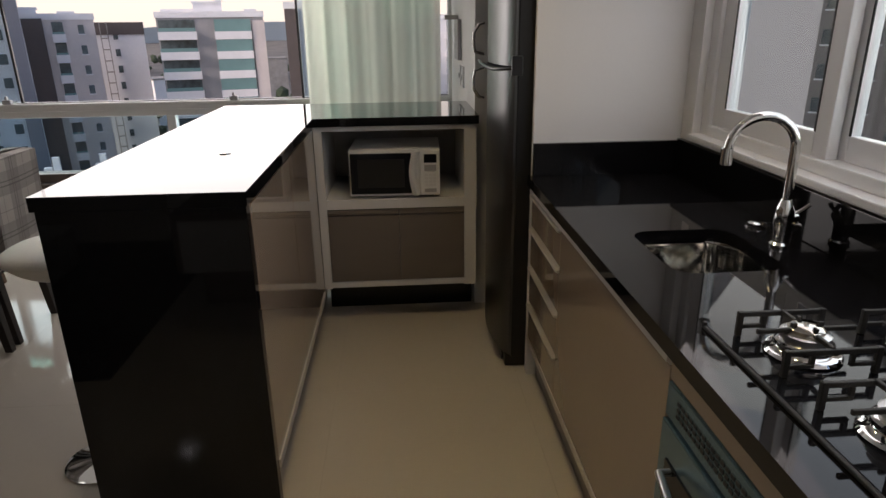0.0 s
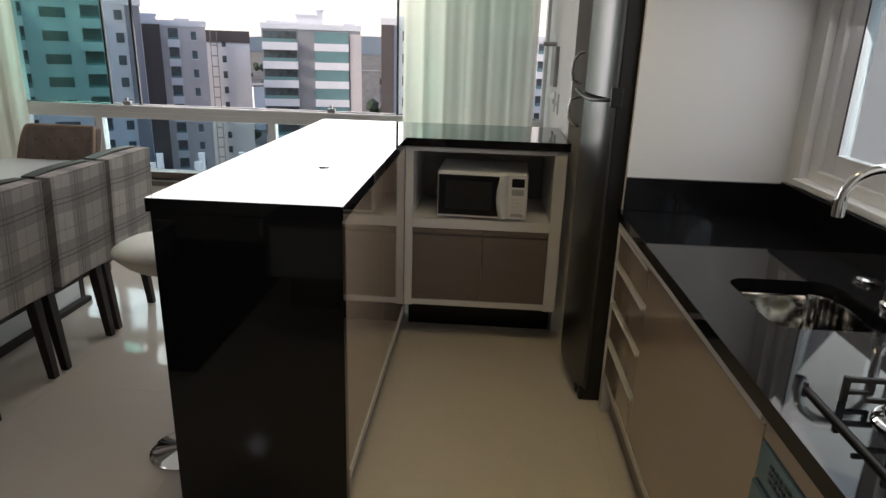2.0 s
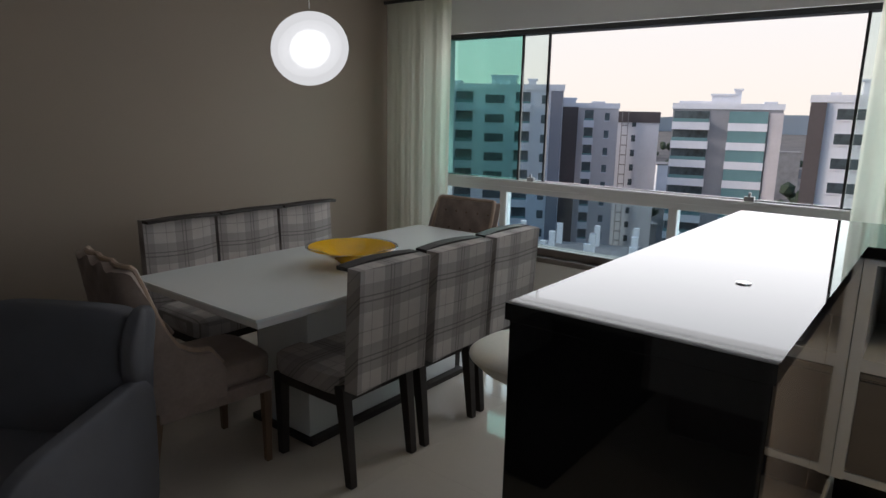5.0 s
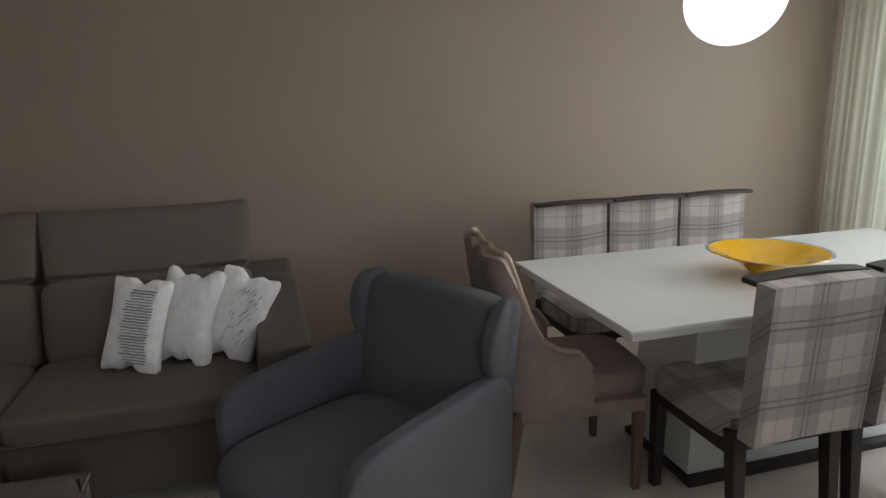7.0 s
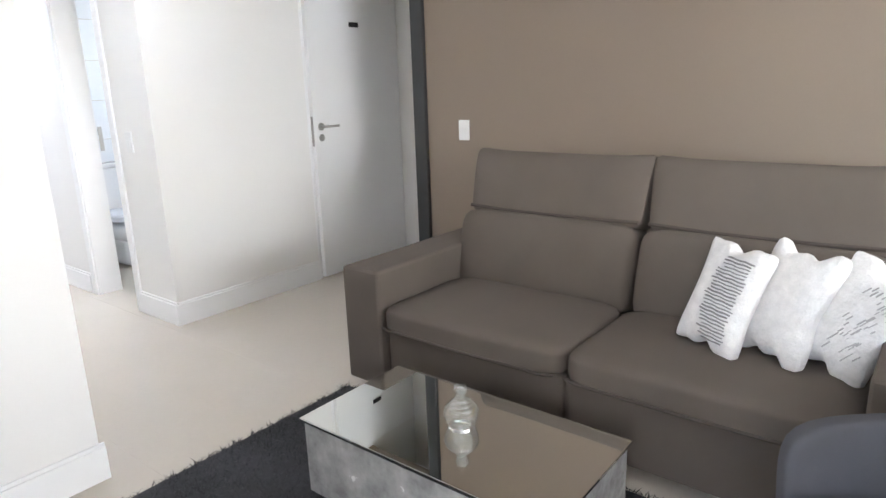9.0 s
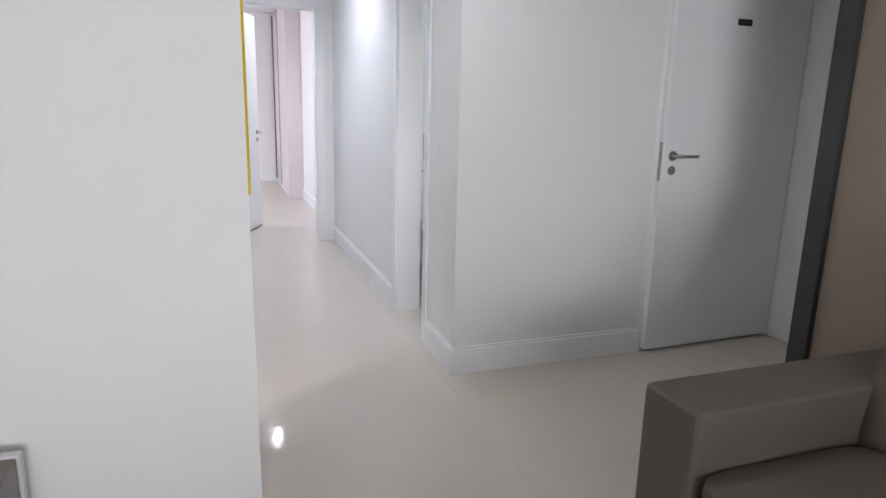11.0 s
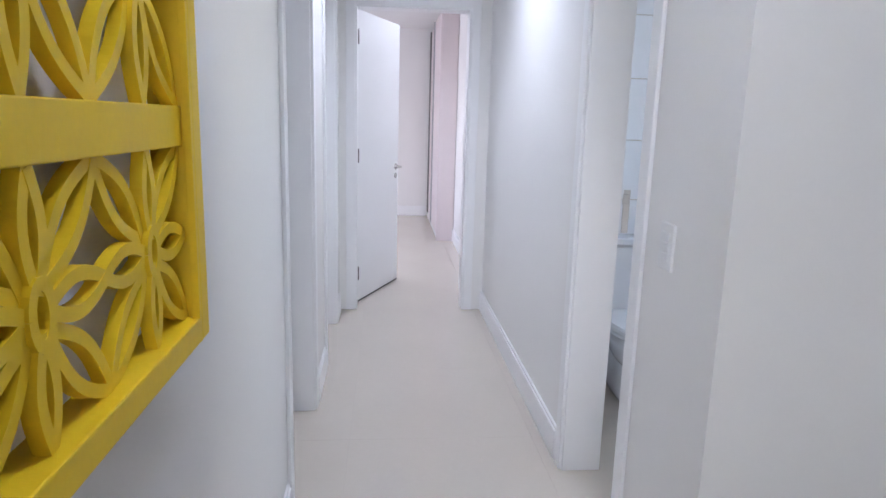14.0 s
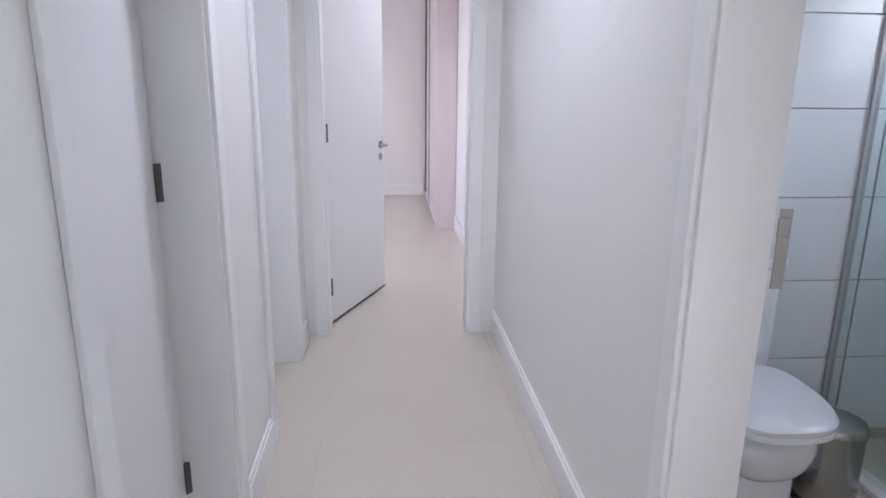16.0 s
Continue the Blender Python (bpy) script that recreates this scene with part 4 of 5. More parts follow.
# ---- dining ----
def dining_chair():
    t = thing("dining_chair", "grey plaid upholstered dining chair with dark wood legs", "chair", group="chairs at the dining table")
    w = 0.208
    def back(u, v):
        return Vector((-w + 2 * w * u, 0.012 * math.sin(math.pi * u) - 0.025 * v, 0.425 + 0.50 * v))
    part("backrest", surface(back, 8, 8, -0.065), PLAID, t)
    part("back_cap", surface(lambda u, v: Vector((-w - 0.002 + (2 * w + 0.004) * u, 0.012 * math.sin(math.pi * u) - 0.026 + 0.060 * v, 0.927 + 0.008 * math.sin(math.pi * u))), 8, 2, 0.016), DARKWOOD, t, "dark wood cap rail")
    part("seat", cushion(0, 0.245, 0.43, 0.43, 0.44, 0.11, 7, 6), PLAID, t)
    part("seat_frame", box(-0.205, 0.205, 0.04, 0.45, 0.345, 0.385, 0.004), DARKWOOD, t)
    for x in (-0.185, 0.185):
        for y, lean in ((0.035, -0.045), (0.425, 0.0)):
            bm = box(-0.025, 0.025, -0.025, 0.025, 0, 0.385 if y > 0.1 else 0.43, 0.004)
            for v in bm.verts:
                k = 1 - v.co.z / 0.43
                v.co.x *= 1 - 0.3 * k
                v.co.y = v.co.y * (1 - 0.3 * k) + lean * k
                v.co += Vector((x, y, 0))
            part("leg", bm, DARKWOOD, t)
    return t


first = dining_chair()
first.matrix_world = pose(-1.935, 2.40, 0, 0, 0, 90)
for x, y, a in ((-1.93, 2.855, 90), (-1.94, 3.31, 90.5), (-3.42, 2.395, -90), (-3.42, 2.83, -90), (-3.42, 3.265, -90)):
    copy_thing(first, pose(x, y, 0, 0, 0, a))

tb = thing("dining_table", "long white glass topped dining table on white pedestal", "table")
part("tabletop", box(-2.96, -2.055, 1.885, 3.84, 0.752, 0.765, 0.003), GLASSWHITE, tb, "white painted glass top")
part("apron", box(-2.945, -2.07, 1.90, 3.825, 0.722, 0.7515, 0.004), CABWHITE, tb)
part("pedestal", box(-2.70, -2.33, 2.34, 3.44, 0.03, 0.722, 0.004), GLASSWHITE, tb, "white lacquer pedestal")
part("plinth", box(-2.74, -2.29, 2.32, 3.48, 0.0, 0.03, 0.003), DARKWOOD, tb)
bowl = thing("glass_bowl", "shallow yellow art glass bowl with clear rim", "bowl", pose(-2.44, 2.72, 0.766))
part("bowl", lathe([(0.0, 0.0), (0.055, 0.0), (0.06, 0.006), (0.09, 0.03), (0.15, 0.062), (0.214, 0.086), (0.212, 0.091), (0.14, 0.071), (0.085, 0.038), (0.0, 0.02)], seg=48), YELLOWGLASS, bowl)
part("rim", lathe([(0.2135, 0.0865), (0.226, 0.0905), (0.2265, 0.0925), (0.2255, 0.0935), (0.2125, 0.0905)], seg=48), CRYSTAL, bowl, "thin clear glass rim")


def host_chair(m):
    """An armchair at the head of the table: tufted curved back whose sides run down to arms."""
    t = thing("host_chair", "taupe velvet tufted host chair with wooden edge", "chair", m, "host chairs at the table ends")
    W, D = 0.225, 0.24
    arm, corner = 0.27, 0.05
    side = arm - corner
    total = 2 * side + math.pi * corner + 2 * (W - corner)
    def outline(d):
        """The plan line from one arm end round the back to the other: place and distance in front of the back."""
        flip = 1
        if d > total / 2:
            d, flip = total - d, -1
        if d < side:
            p = (-W, -D + arm - d)
        elif d < side + math.pi * corner / 2:
            a = (d - side) / corner
            p = (-W + corner - corner * math.cos(a), -D + corner - corner * math.sin(a))
        else:
            p = (-W + corner + d - side - math.pi * corner / 2, -D)
        return flip * p[0], p[1]
    def shell(u, v):
        px, py = outline(u * total)
        ahead = max(0, py + D - 0.02)
        top = 0.585 + 0.36 * math.exp(-(ahead / 0.05) ** 1.3) - 0.10 * max(0, (ahead - 0.2) / 0.07)
        z = 0.39 + (top - 0.39) * v
        tuft = 0.010 * math.cos(px * 44) * math.cos((z - 0.42) * 40) if abs(px) < W - 0.05 else 0.0
        return Vector((px * (1 + 0.03 * v), py - 0.14 * max(0, z - 0.55) * (1 if ahead < 0.1 else 0.3) + tuft, z))
    part("back_shell", surface(shell, 84, 14, -0.04), VELVET, t)
    edge = [shell(i / 84, 1.0) + Vector((0, 0, 0.004)) for i in range(85)]
    part("edge_trim", tube(edge, 0.012, 8), PALEWOOD, t, "carved brown wood edge")
    part("seat", cushion(0, 0.04, 0.43, 0.40, 0.50, 0.12, 6, 7), VELVET, t)
    part("seat_rail", box(-0.225, 0.225, -0.22, 0.255, 0.33, 0.385, 0.006), VELVET, t)
    for x in (-0.20, 0.20):
        for y in (-0.22, 0.235):
            bm = box(-0.02, 0.02, -0.02, 0.02, 0, 0.37, 0.004)
            for v in bm.verts:
                k = 1 - v.co.z / 0.37
                v.co = Vector((v.co.x * (1 - 0.35 * k) + x, v.co.y * (1 - 0.35 * k) + y - (0.05 * k if y < 0 else 0), v.co.z))
            part("leg", bm, WOOD, t)
    for i in range(5):
        for j in range(3):
            u, v = 0.32 + 0.09 * i + (0.045 if j % 2 else 0), 0.45 + 0.2 * j
            if u < 0.72:
                p = shell(u, v)
                part("tuft_button", turned(lathe([(0, 0.004), (0.006, 0.003), (0.008, 0)], seg=8), Matrix.Translation(p + Vector((0, 0.006, 0))) @ Matrix.Rotation(radians(-90), 4, "X")), WOOD, t)


host_chair(pose(-2.58, 1.915, 0, 0, 0, -6))
host_chair(pose(-2.685, 3.72, 0, 0, 0, 180))

pl = thing("pendant_lamp", "lit round opal glass pendant over the table", "pendant lamp", pose(-2.30, 2.365, 1.745))
def globe(rx, rz, seg=40):
    return turned(lathe([(rx * math.sin(math.pi * i / 20), -rz * math.cos(math.pi * i / 20)) for i in range(21)], seg=seg), Matrix.Rotation(radians(-20), 4, "Y") @ Matrix.Rotation(radians(8), 4, "X"))
part("shade", globe(0.157, 0.142), LAMPGLASS, pl, "glowing opal glass shade")
for r in (0.13, 0.115, 0.10):
    part("inner_shade", globe(r, r * 0.82), LAMPHAZE, pl)
part("bulb", globe(0.082, 0.074), LAMPCORE, pl, "bright lamp core")
part("cord", tube([(0.0, 0, 0.155), (0, 0, 0.5), (0, 0, 0.85)], 0.0022, 6), WHITEPL, pl)
part("ceiling_rose", cyl(0, 0, 0.83, 0.05, 0.025, seg=24, b=0.004), WHITEPL, pl)

# stools on the bar side of the island
st = thing("bar_stool", "cream leather shell bar stool on a chrome disc base", "stool", pose(-1.08, 2.13, 0))
part("base", lathe([(0, 0), (0.135, 0), (0.137, 0.006), (0.12, 0.013), (0.04, 0.022), (0.026, 0.03), (0, 0.03)], seg=40), CHROME, st, "chrome disc base")
part("column", cyl(0, 0, 0.03, 0.024, 0.69, seg=20), CHROME, st, "chrome gas lift column")
part("seat", cushion(0.0, 0.05, 0.775, 0.46, 0.44, 0.14, 2.8, 11, lambda c: Vector((c.x * (0.74 + 0.26 * c.z), c.y * (0.74 + 0.26 * c.z), c.z - 0.35 * (1 - c.x * c.x) * max(0, c.z)))), CREAM, st, "rounded cream leather shell")

# ---- living: sofa ----
sf = thing("sofa", "two seat taupe fabric recliner sofa with headrests", "sofa")
part("base", box(-3.98, -2.84, -0.96, 0.79, 0.05, 0.30, 0.02), SOFA, sf)
part("back_frame", box(-4.04, -3.72, -1.14, 0.98, 0.05, 0.62, 0.03), SOFA, sf)
for y0, y1 in ((-1.165, -0.948), (0.795, 0.995)):
    part("armrest", merge(box(-3.98, -2.775, y0, y1, 0.045, 0.575, 0.022, 3)), SOFA, sf)
for y0, y1 in ((-0.945, -0.088), (-0.082, 0.79)):
    yc, w = (y0 + y1) / 2, y1 - y0
    c = part("seat_cushion", cushion(-3.06, yc, 0.372, 0.60, w, 0.115, 9, 11, lambda c: Vector((c.x, c.y, c.z * (1 - 0.10 * (abs(c.y) > 0.9)) + 0.12 * (1 - c.x * c.x) * (1 - c.y * c.y)))), SOFA, sf)
    part("piping", tube([(-2.770, y0 + 0.02, 0.338), (-2.758, y0 + 0.06, 0.335), (-2.757, yc, 0.332), (-2.758, y1 - 0.06, 0.335), (-2.770, y1 - 0.02, 0.338)], 0.006, 6), SEAM, c)
    part("front_panel", box(-2.86, -2.815, y0 + 0.008, y1 - 0.008, 0.055, 0.318, 0.012), SOFA, sf)
    if y0 < -0.5:
        yc, w = yc - 0.02, w + 0.04
    bk = cushion(0, 0, 0, 0.24, w - 0.008, 0.385, 9, 11, lambda c: Vector((c.x * (1 + 0.15 * (1 - c.z * c.z)), c.y, c.z)))
    part("back_cushion", turned(bk, Matrix.Translation((-3.50, yc, 0.532)) @ Matrix.Rotation(radians(-14), 4, "Y")), SOFA, sf)
    hr = cushion(0, 0, 0, 0.17, w - 0.008, 0.315, 14.0, 13, lambda c: Vector((c.x * (1 - 0.35 * max(0, c.z) ** 3), c.y * (1 + 0.028 * c.z), c.z + 0.15 * abs(c.y) ** 6 * max(0, c.z))))
    part("headrest", turned(hr, Matrix.Translation((-3.605, yc, 0.845)) @ Matrix.Rotation(radians(-17), 4, "Y")), SOFA, sf)
    # dark roll laid in as the shade of the crease below the headrest
    part("headrest_crease_shade", turned(tube([(0.084, -w / 2 + 0.02, -0.128), (0.091, -w * 0.2, -0.138), (0.091, w * 0.2, -0.136), (0.084, w / 2 - 0.02, -0.128)], 0.009, 6), Matrix.Translation((-3.605, yc, 0.845)) @ Matrix.Rotation(radians(-17), 4, "Y")), SEAM, sf)
for x in (-3.9, -2.86):
    for y in (-1.07, 0.89):
        part("foot", cyl(x, y, 0, 0.028, 0.05, seg=14, r2=0.034), DARKWOOD, sf)


def pillow(label, m, material, kind):
    """A narrow scatter cushion with pulled-out corners; local -y is its face."""
    t = thing("cushion", label, "cushion", m, "cushions on the sofa")
    W2, T2, H2 = 0.125, 0.06, 0.19
    def puff(c):
        x, z = max(-1, min(1, c.x)), max(-1, min(1, c.z))
        k = max(0.0, (1 - x ** 4) * (1 - z ** 4))
        ear = 0.88 + 0.27 * (x * z) ** 2
        n = noise.noise(c * 2.6 + Vector((m.translation.y * 9, 0, 0))) * 0.07
        crease = 0.05 * math.sin(8 * x + 5 * z + 20 * m.translation.y) * (1 - k)
        return Vector((c.x * ear + crease * 0.4, c.y * (0.14 + 0.86 * k ** 0.55) + n, c.z * ear + crease))
    part("cover", cushion(0, 0, H2, 2 * W2, 2 * T2, 2 * H2, 8, 15, puff), material, t)
    def face(x, z, out):
        u, w = x / W2, (z - H2) / H2
        k = max(0.0, (1 - u ** 4) * (1 - w ** 4))
        return (x * 0.92, -T2 * (0.14 + 0.86 * k ** 0.55) - out, H2 + (z - H2) * 0.92)
    rnd = random.Random(kind)
    if kind == "fringe":
        bms = []
        for i in range(26):
            z = 0.03 + 0.0122 * i
            x0 = -0.03 + 0.035 * (abs(i - 13) / 13) ** 2 + rnd.uniform(-0.012, 0.012)
            n = max(3, int((0.112 - x0) / 0.012))
            bms.append(tube([face(x0 + 0.012 * q, z + 0.0012 * math.sin(q * 1.3 + i), 0.0025) for q in range(n)], rnd.uniform(0.002, 0.0032), 5))
        part("fringe", merge(*bms), FRINGE, t, "charcoal woven fringe rows")
    elif kind == "print":
        bms = []
        for i in range(46):
            x, z = rnd.uniform(-0.02, 0.095), rnd.uniform(0.06, 0.31)
            l = rnd.uniform(0.01, 0.026)
            bms.append(tube([face(x + 0.25 * l * q, z + l * q * 0.6, 0.001) for q in range(3)], rnd.uniform(0.0014, 0.0026), 5))
        part("print", merge(*bms), PRINTGREY, t, "loose grey brushstroke print")
    return t


pillow("white cotton cushion with charcoal fringe rows", pose(-3.08, 0.30, 0.428, -22, 3, 62), PILLOW, "fringe")
pillow("plain white cotton cushion leaning on sofa back", pose(-3.11, 0.485, 0.43, -22, 4, 60), PILLOW, "plain")
pillow("white cushion with grey brushstroke print", pose(-3.12, 0.645, 0.425, -22, 17, 60), PILLOW, "print")

# ---- living: armchair ----
ac = thing("wing_armchair", "slate blue grey felt wing armchair", "armchair", pose(-2.255, 1.10, 0, 0, 0, 31))
def plump(c):
    return Vector((c.x, c.y - 0.05 * max(0, -c.y) * (1 - c.x * c.x), c.z + 0.10 * (1 - c.x * c.x) * (1 - c.y * c.y) * (c.z > 0)))


part("seat_cushion", cushion(0, -0.075, 0.40, 0.515, 0.64, 0.18, 4.5, 11, plump), SLATE, ac)
part("base", cushion(0, 0.0, 0.225, 0.60, 0.64, 0.20, 7, 7), SLATE, ac)


def arm_panel(s):
    """Thin upholstered arm; its top climbs gently towards the back."""
    def shape(c):
        y = 0.005 + 0.325 * c.y
        top = 0.615 + 0.05 * (c.y + 1) / 2
        v = (c.z + 1) / 2
        return Vector((c.x * 0.034 + s * (0.292 + 0.012 * v), y + 0.03 * (1 - v) * max(0, -c.y), 0.13 + (top - 0.13) * v))
    return cushion(0, 0, 0, 2, 2, 2, 6, 13, shape)


def wing(s):
    """Rolled ear at the top of the back that fades into the arm."""
    def shape(c):
        v = (c.z + 1) / 2
        z = 0.62 + 0.25 * v
        reach = 0.026 + 0.048 * math.sin(math.pi * min(1, 0.08 + 0.66 * v))
        y = 0.30 + c.y * reach - 0.5 * reach + 0.06 * v
        return Vector((c.x * 0.030 + s * (0.292 + 0.02 * v * max(0, -c.y)), y, z))
    return cushion(0, 0, 0, 2, 2, 2, 4, 13, shape)


for s in (-1, 1):
    part("armrest", arm_panel(s), SLATE, ac)
    part("wing", wing(s), SLATE, ac, "rolled felt wing")
part("backrest", turned(cushion(0, 0, 0, 0.60, 0.16, 0.66, 7, 13, lambda c: Vector((c.x, c.y * (1 - 0.15 * max(0, c.z) ** 3) - 0.18 * (1 - c.x * c.x) * (c.y < 0), c.z * (1 - 0.02 * c.x * c.x)))), Matrix.Translation((0, 0.30, 0.54)) @ Matrix.Rotation(radians(-9), 4, "X")), SLATE, ac)
for x in (-0.25, 0.25):
    for y in (-0.24, 0.30):
        part("leg", cyl(x, y, 0.0, 0.013, 0.13, seg=12, r2=0.022), DARKWOOD, ac)

# ---- living: coffee table, bottle, rug, tv rack ----
ct = thing("coffee_table", "low mirror topped coffee table with silver sides", "coffee table")
part("mirror_top", box(-2.595, -2.105, -0.672, 0.255, 0.288, 0.30, 0.003), MIRROR, ct, "bevelled mirror top")
for nm, b in (("side_panel", (-2.585, -2.57, -0.66, 0.243)), ("side_panel", (-2.13, -2.115, -0.66, 0.243)), ("side_panel", (-2.57, -2.13, -0.66, -0.645)), ("side_panel", (-2.57, -2.13, 0.228, 0.243))):
    part(nm, box(*b, 0.03, 0.288, 0.002), SILVER, ct, "crackled silver leaf side")
part("base", box(-2.56, -2.14, -0.63, 0.22, 0.018, 0.03), BLACKPL, ct)
bt = thing("glass_bottle", "ribbed clear glass decanter with round stopper", "decanter", Matrix.Translation((-2.37, -0.21, 0.3005)) @ Matrix.Diagonal((1.08, 1.08, 0.72, 1)))
prof = [(0.0, 0.0), (0.035, 0.0)]
for i in range(25):
    z = 0.004 + 0.13 * i / 24
    r = 0.035 + 0.014 * math.sin(math.pi * i / 24) - (0.02 * max(0, (i - 15) / 9)) + 0.003 * math.sin(i * 2.1)
    prof.append((r, z))
part("body", lathe(prof + [(0.014, 0.15), (0.018, 0.156), (0.0, 0.156)], seg=24), CRYSTAL, bt)
part("stopper", lathe([(0.0, 0.156), (0.012, 0.158), (0.020, 0.172), (0.018, 0.188), (0.0, 0.196)], seg=18), CRYSTAL, bt)
part("foot_ring", lathe([(0.028, 0.0), (0.037, 0.0), (0.037, 0.006), (0.028, 0.006), (0.028, 0.0)], seg=24), CHROME, bt)

RX0, RX1, RY0, RY1 = -2.765, -1.30, -1.165, 0.86
rug = thing("shag_rug", "black shaggy rug under the coffee table", "rug")
part("backing", box(RX0 + 0.01, RX1 - 0.01, RY0 + 0.01, RY1 - 0.01, 0.001, 0.008), RUG, rug)
rng = np.random.default_rng(5)
n = 36000
px, py = rng.uniform(RX0, RX1, n), rng.uniform(RY0, RY1, n)
ang, ln, hh, wd = rng.uniform(0, 6.283, n), rng.uniform(0.008, 0.032, n), rng.uniform(0.012, 0.024, n), rng.uniform(0.0015, 0.0032, n)
ca, sa = np.cos(ang), np.sin(ang)
pts = np.empty((n, 3, 3))
pts[:, 0] = np.stack([px - sa * wd, py + ca * wd, np.full(n, 0.006)], 1)
pts[:, 1] = np.stack([px + sa * wd, py - ca * wd, np.full(n, 0.006)], 1)
pts[:, 2] = np.stack([px + ca * ln, py + sa * ln, hh], 1)
me = bpy.data.meshes.new("pile")
me.from_pydata(pts.reshape(-1, 3).tolist(), [], np.arange(3 * n).reshape(-1, 3).tolist())
me.materials.append(RUG)
tagged(part("pile", me, None, rug, "long black shag fibres"), kind="stuff")

rk = thing("tv_rack", "low brown wood and white media cabinet", "tv cabinet")
part("top", box(-1.20, -0.61, -1.29, 0.05, 0.50, 0.54, 0.003), TAUPE, rk)
part("front_panel", box(-1.235, -1.20, -1.29, 0.05, 0.20, 0.54, 0.002), TAUPE, rk)
part("end_panel", box(-1.242, -0.61, -1.315, -1.291, 0.20, 0.545, 0.002), CABWHITE, rk, "white end panel")
part("body", box(-1.20, -0.62, -1.29, 0.05, 0.20, 0.50), CABWHITE, rk)
part("plinth", box(-1.10, -0.63, -1.28, 0.02, 0.0, 0.20), TAUPE, rk)

# ---- corridor: yellow lattice panel ----
yp = thing("lattice_panel", "yellow lacquered lattice wall panel with petal pattern", "wall decoration")
YA, YB, ZA, ZC = -2.23, -1.665, 1.05, 2.05
XF = -1.702
part("frame_side", merge(box(XF - 0.07, XF, YA, YA + 0.035, ZA, ZC, 0.003), box(XF - 0.07, XF - 0.06, YA + 0.035, YA + 0.045, ZA, ZC, 0.001)), YELLOW, yp)
part("frame_side", box(XF - 0.07, XF, YB - 0.035, YB, ZA, ZC, 0.003), YELLOW, yp)
part("frame_bottom", box(XF - 0.07, XF, YA + 0.035, YB - 0.035, ZA, ZA + 0.035, 0.003), YELLOW, yp)
part("frame_top", box(XF - 0.07, XF, YA + 0.035, YB - 0.035, ZC - 0.035, ZC, 0.003), YELLOW, yp)
for z in (1.345, 1.69):
    part("cross_bar", box(XF - 0.056, XF - 0.030, YA + 0.035, YB - 0.035, z - 0.026, z + 0.026, 0.002), YELLOW, yp)


def ribbon(points, half, x0, x1):
    """A flat band in the plane of the panel along points of (y, z)."""
    bm = bmesh.new()
    rows = []
    for i, (y, z) in enumerate(points):
        a, b = points[max(0, i - 1)], points[min(len(points) - 1, i + 1)]
        d = Vector((b[0] - a[0], b[1] - a[1])).normalized()
        n2 = Vector((-d.y, d.x)) * half
        rows.append([bm.verts.new((x, y + s * n2.x, z + s * n2.y)) for x, s in ((x0, 1), (x0, -1), (x1, -1), (x1, 1))])
    for p, q in zip(rows, rows[1:]):
        for k in range(4):
            bm.faces.new((p[k], p[(k + 1) % 4], q[(k + 1) % 4], q[k]))
    bm.faces.new(rows[0]), bm.faces.new(rows[-1][::-1])
    bmesh.ops.recalc_face_normals(bm, faces=bm.faces[:])
    return bm


def petal(y, z, ey, ez, bow, lift):
    """Two arcs that close a leaf shape between two points of the panel."""
    dy, dz = ey - y, ez - z
    for k in (-1, 1):
        line = [(y + dy * q / 12 - k * dz * bow * math.sin(math.pi * q / 12), z + dz * q / 12 + k * dy * bow * math.sin(math.pi * q / 12)) for q in range(13)]
        line = [(min(max(a, YA + 0.03), YB - 0.03), b) for a, b in line]
        part("petal", ribbon(line, 0.0068, XF - 0.048 - lift - 0.0004 * k, XF - 0.034 - lift), YELLOW, yp)


SY = (YB - YA - 0.07) / 2
for z0, z1 in ((ZA + 0.035, 1.319), (1.371, 1.664), (1.716, ZC - 0.035)):
    zc, hz2 = (z0 + z1) / 2, (z1 - z0) / 2
    for i in range(2):
        yc = YA + 0.035 + SY * (i + 0.5)
        for n, (ky, kz, bow) in enumerate(((0.5, 1, 0.13), (-0.5, 1, 0.13), (0.5, -1, 0.13), (-0.5, -1, 0.13), (0.5, 0, 0.15), (-0.5, 0, 0.15), (0, 1, 0.13), (0, -1, 0.13))):
            petal(yc + 0.024 * ky, zc + 0.016 * kz, yc + SY * ky, zc + hz2 * kz, bow, 0.0009 * n + 0.0003 * i)
        ring = [(yc + 0.015 * math.cos(radians(q * 20)), zc + 0.026 * math.sin(radians(q * 20))) for q in range(19)]
        part("flower_ring", ribbon(ring, 0.006, XF - 0.0555, XF - 0.033), YELLOW, yp)

